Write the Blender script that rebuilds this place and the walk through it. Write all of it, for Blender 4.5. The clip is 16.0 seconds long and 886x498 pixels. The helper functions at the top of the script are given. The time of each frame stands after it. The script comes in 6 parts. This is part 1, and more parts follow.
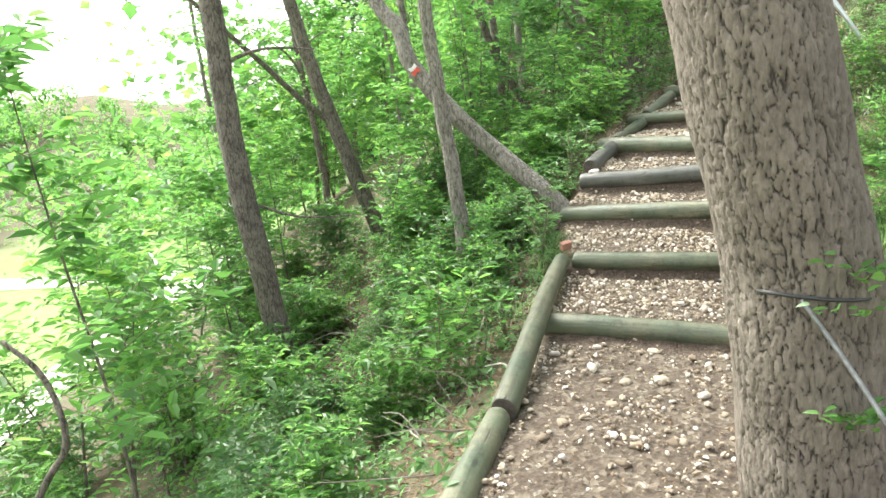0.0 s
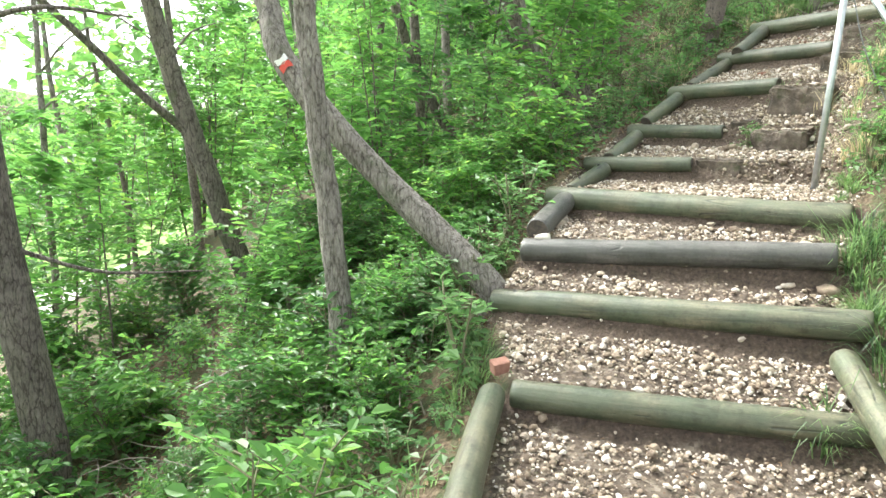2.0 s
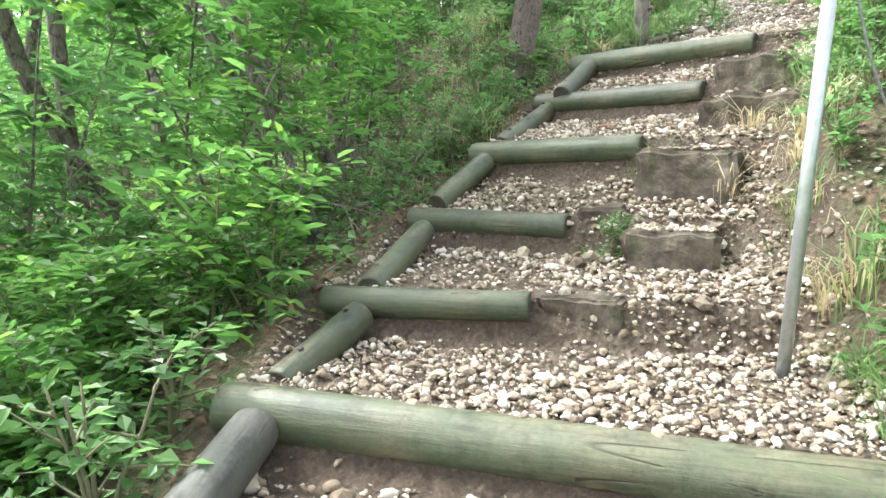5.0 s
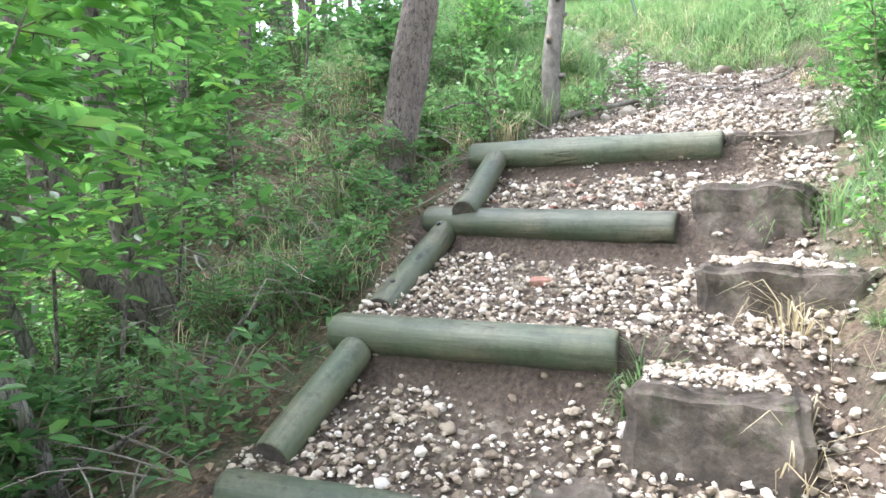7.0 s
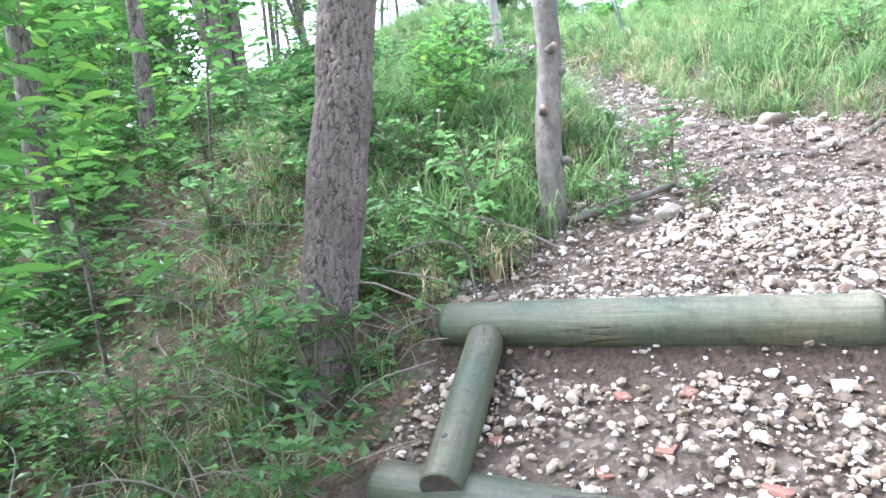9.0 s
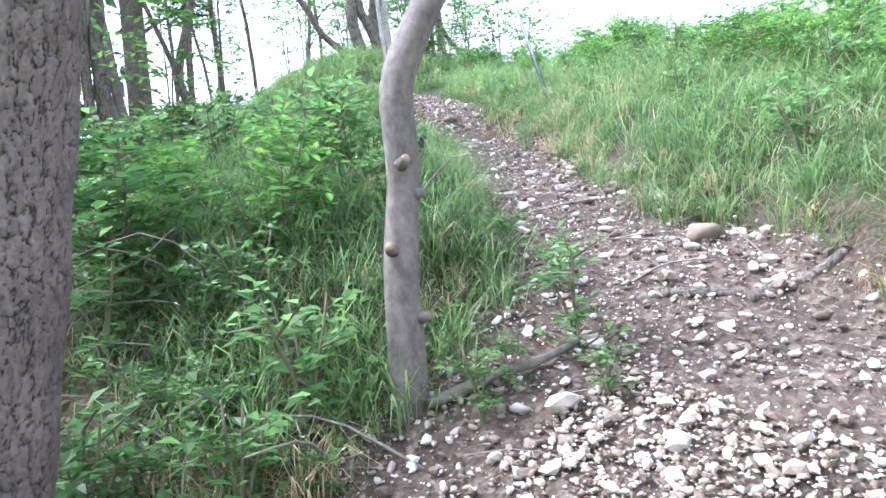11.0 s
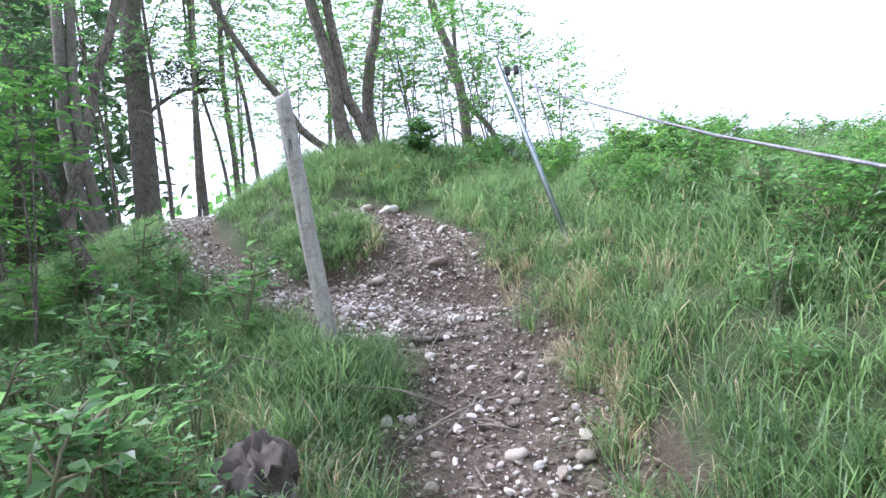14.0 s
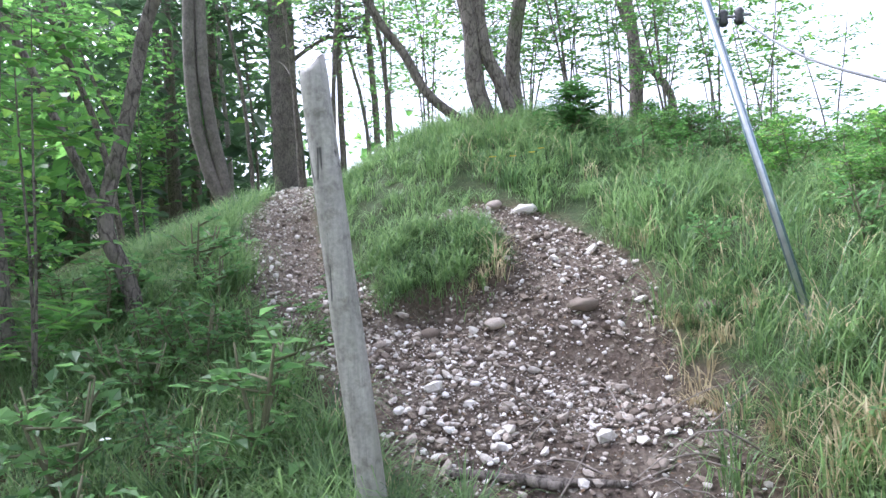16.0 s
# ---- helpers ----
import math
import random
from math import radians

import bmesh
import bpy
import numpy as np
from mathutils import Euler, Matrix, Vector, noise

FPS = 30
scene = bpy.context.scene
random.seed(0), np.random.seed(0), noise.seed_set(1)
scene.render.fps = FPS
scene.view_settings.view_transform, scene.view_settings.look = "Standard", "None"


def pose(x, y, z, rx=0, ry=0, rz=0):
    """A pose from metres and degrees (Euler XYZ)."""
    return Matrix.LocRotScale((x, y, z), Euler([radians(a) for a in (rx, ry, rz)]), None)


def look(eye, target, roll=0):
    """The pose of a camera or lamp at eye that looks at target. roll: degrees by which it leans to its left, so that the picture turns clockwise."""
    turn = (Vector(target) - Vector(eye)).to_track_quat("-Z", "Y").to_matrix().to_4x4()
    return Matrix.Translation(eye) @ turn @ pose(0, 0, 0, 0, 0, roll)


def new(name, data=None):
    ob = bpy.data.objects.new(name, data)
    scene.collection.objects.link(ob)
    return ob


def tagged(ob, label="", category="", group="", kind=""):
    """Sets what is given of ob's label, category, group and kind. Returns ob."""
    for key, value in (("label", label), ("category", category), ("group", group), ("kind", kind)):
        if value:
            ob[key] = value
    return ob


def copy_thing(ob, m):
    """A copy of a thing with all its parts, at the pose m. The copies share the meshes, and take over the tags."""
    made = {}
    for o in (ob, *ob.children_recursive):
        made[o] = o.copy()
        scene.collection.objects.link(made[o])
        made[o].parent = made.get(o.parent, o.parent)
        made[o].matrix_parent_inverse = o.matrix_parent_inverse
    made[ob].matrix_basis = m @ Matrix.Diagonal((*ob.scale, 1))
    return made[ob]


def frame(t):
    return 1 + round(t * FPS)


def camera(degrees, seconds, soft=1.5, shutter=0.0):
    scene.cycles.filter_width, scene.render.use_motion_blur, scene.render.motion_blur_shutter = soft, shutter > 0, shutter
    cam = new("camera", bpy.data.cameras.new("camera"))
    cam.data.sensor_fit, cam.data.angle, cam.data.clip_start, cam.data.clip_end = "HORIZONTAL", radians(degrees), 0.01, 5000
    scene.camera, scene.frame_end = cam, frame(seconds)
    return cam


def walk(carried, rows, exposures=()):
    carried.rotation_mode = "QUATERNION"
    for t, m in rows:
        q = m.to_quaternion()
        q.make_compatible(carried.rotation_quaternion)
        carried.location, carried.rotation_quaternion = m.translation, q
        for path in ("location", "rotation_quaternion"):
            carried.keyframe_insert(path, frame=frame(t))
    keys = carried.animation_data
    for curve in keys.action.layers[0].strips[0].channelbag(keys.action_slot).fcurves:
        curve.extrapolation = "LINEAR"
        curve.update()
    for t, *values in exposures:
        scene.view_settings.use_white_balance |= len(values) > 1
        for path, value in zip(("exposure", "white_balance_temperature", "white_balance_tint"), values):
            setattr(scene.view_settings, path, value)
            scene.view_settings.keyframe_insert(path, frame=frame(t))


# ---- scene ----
cam = camera(67.1, 16.0)
PATH = [
    (0, (0.0, 0.0, 1.3), (-0.301, 1.939, 0.914), -4.8),
    (0.5, (0.017, 0.491, 1.29), (-0.153, 2.454, 0.948), -4.0),
    (1, (-0.012, 1.011, 1.348), (-0.166, 2.977, 1.012), -2.0),
    (1.5, (-0.013, 1.498, 1.285), (-0.125, 3.475, 1.002), -1.1),
    (2, (-0.022, 1.977, 1.286), (-0.075, 3.95, 0.967), 0.1),
    (2.5, (0.037, 2.506, 1.347), (-0.151, 4.47, 1.014), -1.5),
    (3, (0.222, 2.948, 1.302), (0.122, 4.928, 1.04), -2.3),
    (3.5, (0.366, 3.358, 1.358), (0.657, 5.318, 1.089), 0.0),
    (4, (0.517, 3.825, 1.461), (0.869, 5.78, 1.235), -0.4),
    (4.2, (0.55, 3.959, 1.48), (0.929, 5.914, 1.293), -0.4),
    (6.3, (0.935, 5.47, 1.948), (1.706, 7.302, 1.723), 0.3),
    (6.5, (0.987, 5.598, 2.054), (1.791, 7.418, 1.848), 0.2),
    (7, (1.144, 5.911, 2.151), (2.041, 7.693, 2.007), -0.3),
    (7.5, (1.308, 6.168, 2.389), (2.117, 7.996, 2.315), -1.8),
    (8, (1.418, 6.495, 2.427), (2.165, 8.351, 2.427), -2.7),
    (8.5, (1.575, 6.797, 2.579), (2.483, 8.576, 2.466), -2.9),
    (9, (1.845, 7.076, 2.779), (2.795, 8.832, 2.646), -5.1),
    (9.2, (1.912, 7.148, 2.831), (2.865, 8.903, 2.726), -6.2),
    (11.3, (2.819, 7.74, 3.274), (3.958, 9.382, 3.205), -4.7),
    (11.5, (2.935, 7.842, 3.335), (4.119, 9.451, 3.248), -4.6),
    (12, (3.18, 7.982, 3.456), (4.515, 9.466, 3.344), -3.6),
    (12.5, (3.434, 8.107, 3.795), (4.617, 9.718, 3.706), -4.6),
    (13, (3.624, 8.242, 3.868), (4.7, 9.926, 3.915), -4.8),
    (13.5, (3.906, 8.558, 4.045), (4.944, 10.266, 4.095), -5.4),
    (14, (4.185, 8.798, 4.196), (5.14, 10.554, 4.257), -6.0),
    (14.5, (4.435, 9.069, 4.291), (5.132, 10.944, 4.295), -5.1),
    (15, (4.668, 9.433, 4.405), (5.392, 11.297, 4.362), -4.2),
    (15.5, (4.843, 9.725, 4.571), (5.538, 11.599, 4.512), -3.0),
    (16, (4.944, 10.101, 4.66), (5.471, 12.03, 4.602), -2.2),
]
walk(cam, [(t, look(eye, target, roll)) for t, eye, target, roll in PATH], exposures=[(0, 2.2, 6500, 5), (2.5, 2.35, 6300, 7), (4, 2.35, 6250, 7), (6.5, 2.6, 5850, 13), (8, 2.65, 5450, 18), (9, 2.75, 5400, 19), (11.3, 2.4, 5350, 23), (12.5, 2.3, 5300, 23), (14, 1.85, 5450, 23), (16, 1.9, 5500, 22)])

# ---- light: bright overcast sky with a veiled sun ----
SUN_EL, SUN_ROT = radians(50), radians(-50)
world = bpy.data.worlds.new("overcast_sky")
scene.world = world
world.use_nodes = True
wn, wl = world.node_tree.nodes, world.node_tree.links
bg = next(n for n in wn if n.type == "BACKGROUND")
sky = wn.new("ShaderNodeTexSky")
sky.sky_type, sky.sun_disc = "NISHITA", False
sky.sun_elevation, sky.sun_rotation = SUN_EL, SUN_ROT
sky.dust_density, sky.air_density = 4.0, 1.0
soft_sky = wn.new("ShaderNodeHueSaturation")
soft_sky.inputs["Saturation"].default_value = 0.22
wl.new(sky.outputs[0], soft_sky.inputs["Color"])
wl.new(soft_sky.outputs[0], bg.inputs["Color"])
bg.inputs["Strength"].default_value = 0.15
sun_data = bpy.data.lights.new("sun", "SUN")
sun_data.energy, sun_data.angle, sun_data.color = 1.5, radians(16), (1.0, 0.96, 0.9)
sun = new("sun", sun_data)
sun.rotation_euler = (radians(90) - SUN_EL, 0, radians(180) - SUN_ROT)


# ---- materials ----
def material(name, rough=0.8, metal=0.0):
    m = bpy.data.materials.new(name)
    m.use_nodes = True
    b = m.node_tree.nodes["Principled BSDF"]
    b.inputs["Roughness"].default_value, b.inputs["Metallic"].default_value = rough, metal
    return m, m.node_tree.nodes, m.node_tree.links, b


def coords(n, l, space="Object", scale=(1, 1, 1)):
    tc, mp = n.new("ShaderNodeTexCoord"), n.new("ShaderNodeMapping")
    mp.inputs["Scale"].default_value = scale
    l.new(tc.outputs[space], mp.inputs["Vector"])
    return mp.outputs[0]


def noise_tex(n, l, vec, scale, detail=4.0, rough=0.6, dist=0.0):
    t = n.new("ShaderNodeTexNoise")
    for key, v in (("Scale", scale), ("Detail", detail), ("Roughness", rough), ("Distortion", dist)):
        t.inputs[key].default_value = v
    l.new(vec, t.inputs["Vector"])
    return t.outputs["Fac"]


def ramp(n, l, fac, stops):
    r = n.new("ShaderNodeValToRGB")
    e = r.color_ramp.elements
    while len(e) < len(stops):
        e.new(0.5)
    for k, (p, c) in zip(e, stops):
        k.position, k.color = p, (*c, 1)
    l.new(fac, r.inputs[0])
    return r.outputs[0]


def mix(n, l, a, b, fac, kind="MIX"):
    m = n.new("ShaderNodeMix")
    m.data_type, m.blend_type = "RGBA", kind
    for sock, v in ((m.inputs[0], fac), (m.inputs[6], a), (m.inputs[7], b)):
        if isinstance(v, (int, float)):
            sock.default_value = v
        elif isinstance(v, tuple):
            sock.default_value = (*v, 1)
        else:
            l.new(v, sock)
    return m.outputs[2]


def math_node(n, l, op, a, b=None):
    m = n.new("ShaderNodeMath")
    m.operation = op
    for sock, v in zip(m.inputs, (a, b)):
        if v is None:
            continue
        if isinstance(v, (int, float)):
            sock.default_value = v
        else:
            l.new(v, sock)
    return m.outputs[0]


def bump(n, l, b, height, strength, dist):
    u = n.new("ShaderNodeBump")
    u.inputs["Strength"].default_value, u.inputs["Distance"].default_value = strength, dist
    l.new(height, u.inputs["Height"])
    l.new(u.outputs[0], b.inputs["Normal"])


def ground_material():
    m, n, l, b = material("forest_ground", 0.95)
    v = coords(n, l)
    fine, mid, big = noise_tex(n, l, v, 55, 6, 0.7), noise_tex(n, l, v, 9, 5, 0.65), noise_tex(n, l, v, 0.9, 4)
    litter = ramp(n, l, fine, [(0.3, (0.035, 0.024, 0.015)), (0.48, (0.11, 0.075, 0.045)), (0.62, (0.19, 0.14, 0.09)), (0.78, (0.30, 0.25, 0.17))])
    green = ramp(n, l, fine, [(0.3, (0.022, 0.04, 0.012)), (0.6, (0.055, 0.095, 0.028)), (0.8, (0.10, 0.14, 0.05))])
    woods = mix(n, l, litter, green, ramp(n, l, mid, [(0.46, (0, 0, 0)), (0.62, (0.8, 0.8, 0.8))]))
    vor = n.new("ShaderNodeTexVoronoi")
    vor.inputs["Scale"].default_value = 46
    l.new(v, vor.inputs["Vector"])
    grit = ramp(n, l, vor.outputs["Color"], [(0.15, (0.07, 0.05, 0.035)), (0.45, (0.13, 0.10, 0.07)), (0.8, (0.25, 0.205, 0.155)), (1.0, (0.42, 0.38, 0.32))])
    soil = ramp(n, l, fine, [(0.3, (0.035, 0.024, 0.017)), (0.55, (0.095, 0.068, 0.048)), (0.75, (0.18, 0.14, 0.10))])
    path = mix(n, l, soil, grit, ramp(n, l, mid, [(0.4, (0.15, 0.15, 0.15)), (0.62, (0.9, 0.9, 0.9))]))
    at = n.new("ShaderNodeAttribute")
    at.attribute_name = "path_mask"
    edge = math_node(n, l, "ADD", at.outputs["Fac"], math_node(n, l, "MULTIPLY", math_node(n, l, "SUBTRACT", mid, 0.5), 0.9))
    col = mix(n, l, woods, path, ramp(n, l, edge, [(0.4, (0, 0, 0)), (0.6, (1, 1, 1))]))
    turf = n.new("ShaderNodeAttribute")
    turf.attribute_name = "turf_mask"
    col = mix(n, l, col, green, turf.outputs["Fac"])
    mead = n.new("ShaderNodeAttribute")
    mead.attribute_name = "meadow_mask"
    meadow = ramp(n, l, big, [(0.3, (0.13, 0.23, 0.05)), (0.55, (0.21, 0.32, 0.08)), (0.75, (0.29, 0.37, 0.13))])
    col = mix(n, l, col, meadow, mead.outputs["Fac"])
    earth = n.new("ShaderNodeAttribute")
    earth.attribute_name = "soil_mask"
    col = mix(n, l, col, soil, earth.outputs["Fac"])
    l.new(col, b.inputs["Base Color"])
    bump(n, l, b, math_node(n, l, "ADD", fine, math_node(n, l, "MULTIPLY", vor.outputs["Distance"], 0.5)), 0.9, 0.02)
    return m


def bark_material(name, dark, light, sx, sz, crack=0.5, moss=0.0, depth=0.02, deep=0.3):
    """Plated bark: long broken furrows at two sizes, grain on top, moss patches. crack 0: smooth bark."""
    m, n, l, b = material(name, 0.9)
    v = coords(n, l, "Object", (sx, sx, sz))
    nz = n.new("ShaderNodeTexNoise")
    nz.inputs["Scale"].default_value, nz.inputs["Detail"].default_value = 0.9, 5
    l.new(v, nz.inputs["Vector"])
    push = n.new("ShaderNodeVectorMath")
    push.operation = "MULTIPLY_ADD"
    l.new(nz.outputs["Color"], push.inputs[0])
    push.inputs[1].default_value = (1.9, 1.9, 1.9)
    l.new(v, push.inputs[2])
    grain = noise_tex(n, l, v, 2.6, 9, 0.72)
    wide = noise_tex(n, l, coords(n, l), 7, 5, 0.6)
    plates = ramp(n, l, grain, [(0.28, dark), (0.5, tuple((p + q) / 2 for p, q in zip(dark, light))), (0.72, light)])
    plates = mix(n, l, plates, ramp(n, l, wide, [(0.3, (0.55, 0.53, 0.5)), (0.5, (0.95, 0.93, 0.9)), (0.7, (1.2, 1.18, 1.15))]), 0.85, "MULTIPLY")
    height, col = math_node(n, l, "MULTIPLY", grain, 0.22), plates
    if crack:
        for scale, width, keep in ((0.75, 0.11, 0.9), (1.7, 0.07, 0.5)):
            vor = n.new("ShaderNodeTexVoronoi")
            vor.feature = "DISTANCE_TO_EDGE"
            vor.inputs["Scale"].default_value = scale
            l.new(push.outputs[0], vor.inputs["Vector"])
            d = math_node(n, l, "ADD", vor.outputs["Distance"], math_node(n, l, "MULTIPLY", math_node(n, l, "SUBTRACT", grain, 0.5), 0.16))
            w = width * crack * 2
            col = mix(n, l, col, mix(n, l, (deep, deep * 0.93, deep * 0.87), (1.0, 1.0, 1.0), ramp(n, l, d, [(0.0, (0, 0, 0)), (w, (1, 1, 1))])), keep, "MULTIPLY")
            height = math_node(n, l, "ADD", height, math_node(n, l, "MULTIPLY", math_node(n, l, "MINIMUM", d, w * 1.6), 1.6 * keep))
    if moss:
        spots = noise_tex(n, l, coords(n, l), 5, 4)
        col = mix(n, l, col, (0.07, 0.10, 0.035), ramp(n, l, spots, [(0.64 - moss * 0.2, (0, 0, 0)), (0.8, (0.7, 0.7, 0.7))]))
    l.new(col, b.inputs["Base Color"])
    bump(n, l, b, height, 1.0, depth)
    return m


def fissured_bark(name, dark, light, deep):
    """Plated bark whose fissures are modelled; the mesh says how deep each place lies, and deeper places are painted
    darker.
    """
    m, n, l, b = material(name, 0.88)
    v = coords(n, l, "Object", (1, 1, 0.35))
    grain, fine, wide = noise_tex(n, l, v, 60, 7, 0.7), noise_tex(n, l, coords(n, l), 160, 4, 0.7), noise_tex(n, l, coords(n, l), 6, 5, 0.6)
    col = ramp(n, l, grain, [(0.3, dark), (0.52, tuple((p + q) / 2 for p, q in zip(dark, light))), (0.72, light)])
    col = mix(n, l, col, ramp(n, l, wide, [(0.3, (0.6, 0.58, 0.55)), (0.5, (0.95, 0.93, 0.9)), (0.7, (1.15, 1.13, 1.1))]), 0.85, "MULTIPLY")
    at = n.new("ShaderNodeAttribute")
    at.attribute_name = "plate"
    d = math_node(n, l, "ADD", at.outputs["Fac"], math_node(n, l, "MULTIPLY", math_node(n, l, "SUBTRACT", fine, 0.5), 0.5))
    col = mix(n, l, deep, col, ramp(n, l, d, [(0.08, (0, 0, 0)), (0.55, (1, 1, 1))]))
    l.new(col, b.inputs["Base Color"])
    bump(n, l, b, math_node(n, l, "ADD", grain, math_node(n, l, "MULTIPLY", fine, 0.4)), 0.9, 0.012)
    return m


def log_material(name, dark, light, green, stretch=(1.2, 14, 14)):
    """Peeled treated log: long grain, drying cracks, green stain and grime, varied from log to log."""
    m, n, l, b = material(name, 0.5)
    info = n.new("ShaderNodeObjectInfo")
    v = coords(n, l, "Object", stretch)
    off = n.new("ShaderNodeVectorMath")
    off.operation = "ADD"
    l.new(v, off.inputs[0])
    shift = n.new("ShaderNodeCombineXYZ")
    l.new(math_node(n, l, "MULTIPLY", info.outputs["Random"], 40.0), shift.inputs[0])
    l.new(shift.outputs[0], off.inputs[1])
    grain = noise_tex(n, l, off.outputs[0], 2.6, 8, 0.65, 0.3)
    stain = noise_tex(n, l, coords(n, l), 4.5, 5, 0.6)
    fine = noise_tex(n, l, coords(n, l), 70, 4, 0.7)
    wood = ramp(n, l, grain, [(0.3, dark), (0.48, light), (0.7, tuple(min(1, c * 1.5) for c in light))])
    col = mix(n, l, wood, green, ramp(n, l, stain, [(0.38, (0.05, 0.05, 0.05)), (0.62, (0.8, 0.8, 0.8))]))
    # long drying checks: thin dark lines along the grain, broken up
    long = noise_tex(n, l, off.outputs[0], 0.62, 2, 0.4, 0.15)
    check = math_node(n, l, "ABSOLUTE", math_node(n, l, "SUBTRACT", long, 0.52))
    check = math_node(n, l, "ADD", check, math_node(n, l, "MULTIPLY", ramp(n, l, stain, [(0.45, (0, 0, 0)), (0.6, (1, 1, 1))]), 0.05))
    col = mix(n, l, (0.012, 0.012, 0.01), col, ramp(n, l, check, [(0.003, (0.1, 0.1, 0.1)), (0.012, (1, 1, 1))]))
    # grime in blotches and a fine speckle
    grime = noise_tex(n, l, coords(n, l), 13, 6, 0.75)
    col = mix(n, l, col, ramp(n, l, grime, [(0.36, (0.35, 0.32, 0.28)), (0.5, (1, 1, 1))]), 0.7, "MULTIPLY")
    col = mix(n, l, col, ramp(n, l, fine, [(0.3, (0.6, 0.6, 0.6)), (0.7, (1.25, 1.25, 1.2))]), 0.7, "MULTIPLY")
    # knots, and blue-grey weathering in long streaks
    kn = n.new("ShaderNodeTexVoronoi")
    kn.inputs["Scale"].default_value = 1.0
    l.new(coords(n, l, "Object", tuple(c * (2.6 if c < 2 else 0.75) for c in stretch)), kn.inputs["Vector"])
    col = mix(n, l, col, ramp(n, l, kn.outputs["Distance"], [(0.07, (0.25, 0.22, 0.18)), (0.13, (1, 1, 1))]), 0.85, "MULTIPLY")
    streak = noise_tex(n, l, coords(n, l, "Object", tuple(c * 0.5 for c in stretch)), 1.1, 3)
    col = mix(n, l, col, tuple(0.5 * (p + q) * f for p, q, f in zip(light, green, (1.05, 1.08, 1.0))), ramp(n, l, streak, [(0.52, (0, 0, 0)), (0.66, (0.6, 0.6, 0.6))]))
    bright = n.new("ShaderNodeHueSaturation")
    l.new(col, bright.inputs["Color"])
    l.new(math_node(n, l, "ADD", 0.75, math_node(n, l, "MULTIPLY", info.outputs["Random"], 0.4)), bright.inputs["Value"])
    l.new(bright.outputs[0], b.inputs["Base Color"])
    bump(n, l, b, math_node(n, l, "ADD", math_node(n, l, "ADD", grain, math_node(n, l, "MULTIPLY", fine, 0.25)), math_node(n, l, "MINIMUM", math_node(n, l, "MULTIPLY", check, 40), 0.6)), 0.7, 0.006)
    return m


def leaf_material(name, deep, fresh, yellow=0.0):
    """Thin leaves: colour varies leaf by leaf; part of the light passes through."""
    m, n, l, b = material(name, 0.5)
    geo, info = n.new("ShaderNodeNewGeometry"), n.new("ShaderNodeObjectInfo")
    k = math_node(n, l, "ADD", math_node(n, l, "MULTIPLY", geo.outputs["Random Per Island"], 0.75), math_node(n, l, "MULTIPLY", info.outputs["Random"], 0.25))
    patch = noise_tex(n, l, coords(n, l), 1.7, 3, 0.5)
    k = math_node(n, l, "ADD", k, math_node(n, l, "MULTIPLY", math_node(n, l, "SUBTRACT", patch, 0.5), 0.9))
    stops = [(0.0, deep), (0.7, fresh)]
    if yellow:
        stops.append((0.96, (fresh[0] * 1.6, fresh[1] * 1.25, fresh[2])))
    col = ramp(n, l, k, stops)
    l.new(col, b.inputs["Base Color"])
    b.inputs["Roughness"].default_value = 0.42
    tr, add = n.new("ShaderNodeBsdfTranslucent"), n.new("ShaderNodeMixShader")
    lit = n.new("ShaderNodeHueSaturation")
    lit.inputs["Value"].default_value = 2.1
    l.new(col, lit.inputs["Color"])
    l.new(lit.outputs[0], tr.inputs["Color"])
    add.inputs[0].default_value = 0.5
    l.new(b.outputs[0], add.inputs[1])
    l.new(tr.outputs[0], add.inputs[2])
    l.new(add.outputs[0], n["Material Output"].inputs["Surface"])
    return m


def stone_material(name, stops, scale=6.0):
    """Pebbles and blocks: one tint a piece, speckle and dirt on it."""
    m, n, l, b = material(name, 0.85)
    geo, info = n.new("ShaderNodeNewGeometry"), n.new("ShaderNodeObjectInfo")
    k = math_node(n, l, "FRACT", math_node(n, l, "ADD", geo.outputs["Random Per Island"], info.outputs["Random"]))
    v = coords(n, l)
    spk = noise_tex(n, l, v, scale * 12, 5, 0.7)
    col = mix(n, l, ramp(n, l, k, stops), ramp(n, l, spk, [(0.3, (0.55, 0.5, 0.45)), (0.65, (1.1, 1.1, 1.1))]), 0.7, "MULTIPLY")
    l.new(col, b.inputs["Base Color"])
    bump(n, l, b, spk, 0.4, 0.004)
    return m


def block_material():
    m, n, l, b = material("old_stone", 0.95)
    v = coords(n, l)
    big, fine = noise_tex(n, l, v, 7, 6, 0.65), noise_tex(n, l, v, 48, 6, 0.75)
    col = ramp(n, l, big, [(0.3, (0.04, 0.032, 0.025)), (0.5, (0.11, 0.088, 0.068)), (0.7, (0.24, 0.205, 0.165))])
    col = mix(n, l, col, (0.06, 0.085, 0.03), ramp(n, l, noise_tex(n, l, v, 11, 4), [(0.58, (0, 0, 0)), (0.7, (0.7, 0.7, 0.7))]))
    col = mix(n, l, col, ramp(n, l, fine, [(0.3, (0.5, 0.5, 0.5)), (0.7, (1.25, 1.2, 1.15))]), 0.8, "MULTIPLY")
    l.new(col, b.inputs["Base Color"])
    bump(n, l, b, math_node(n, l, "ADD", big, fine), 0.8, 0.015)
    return m


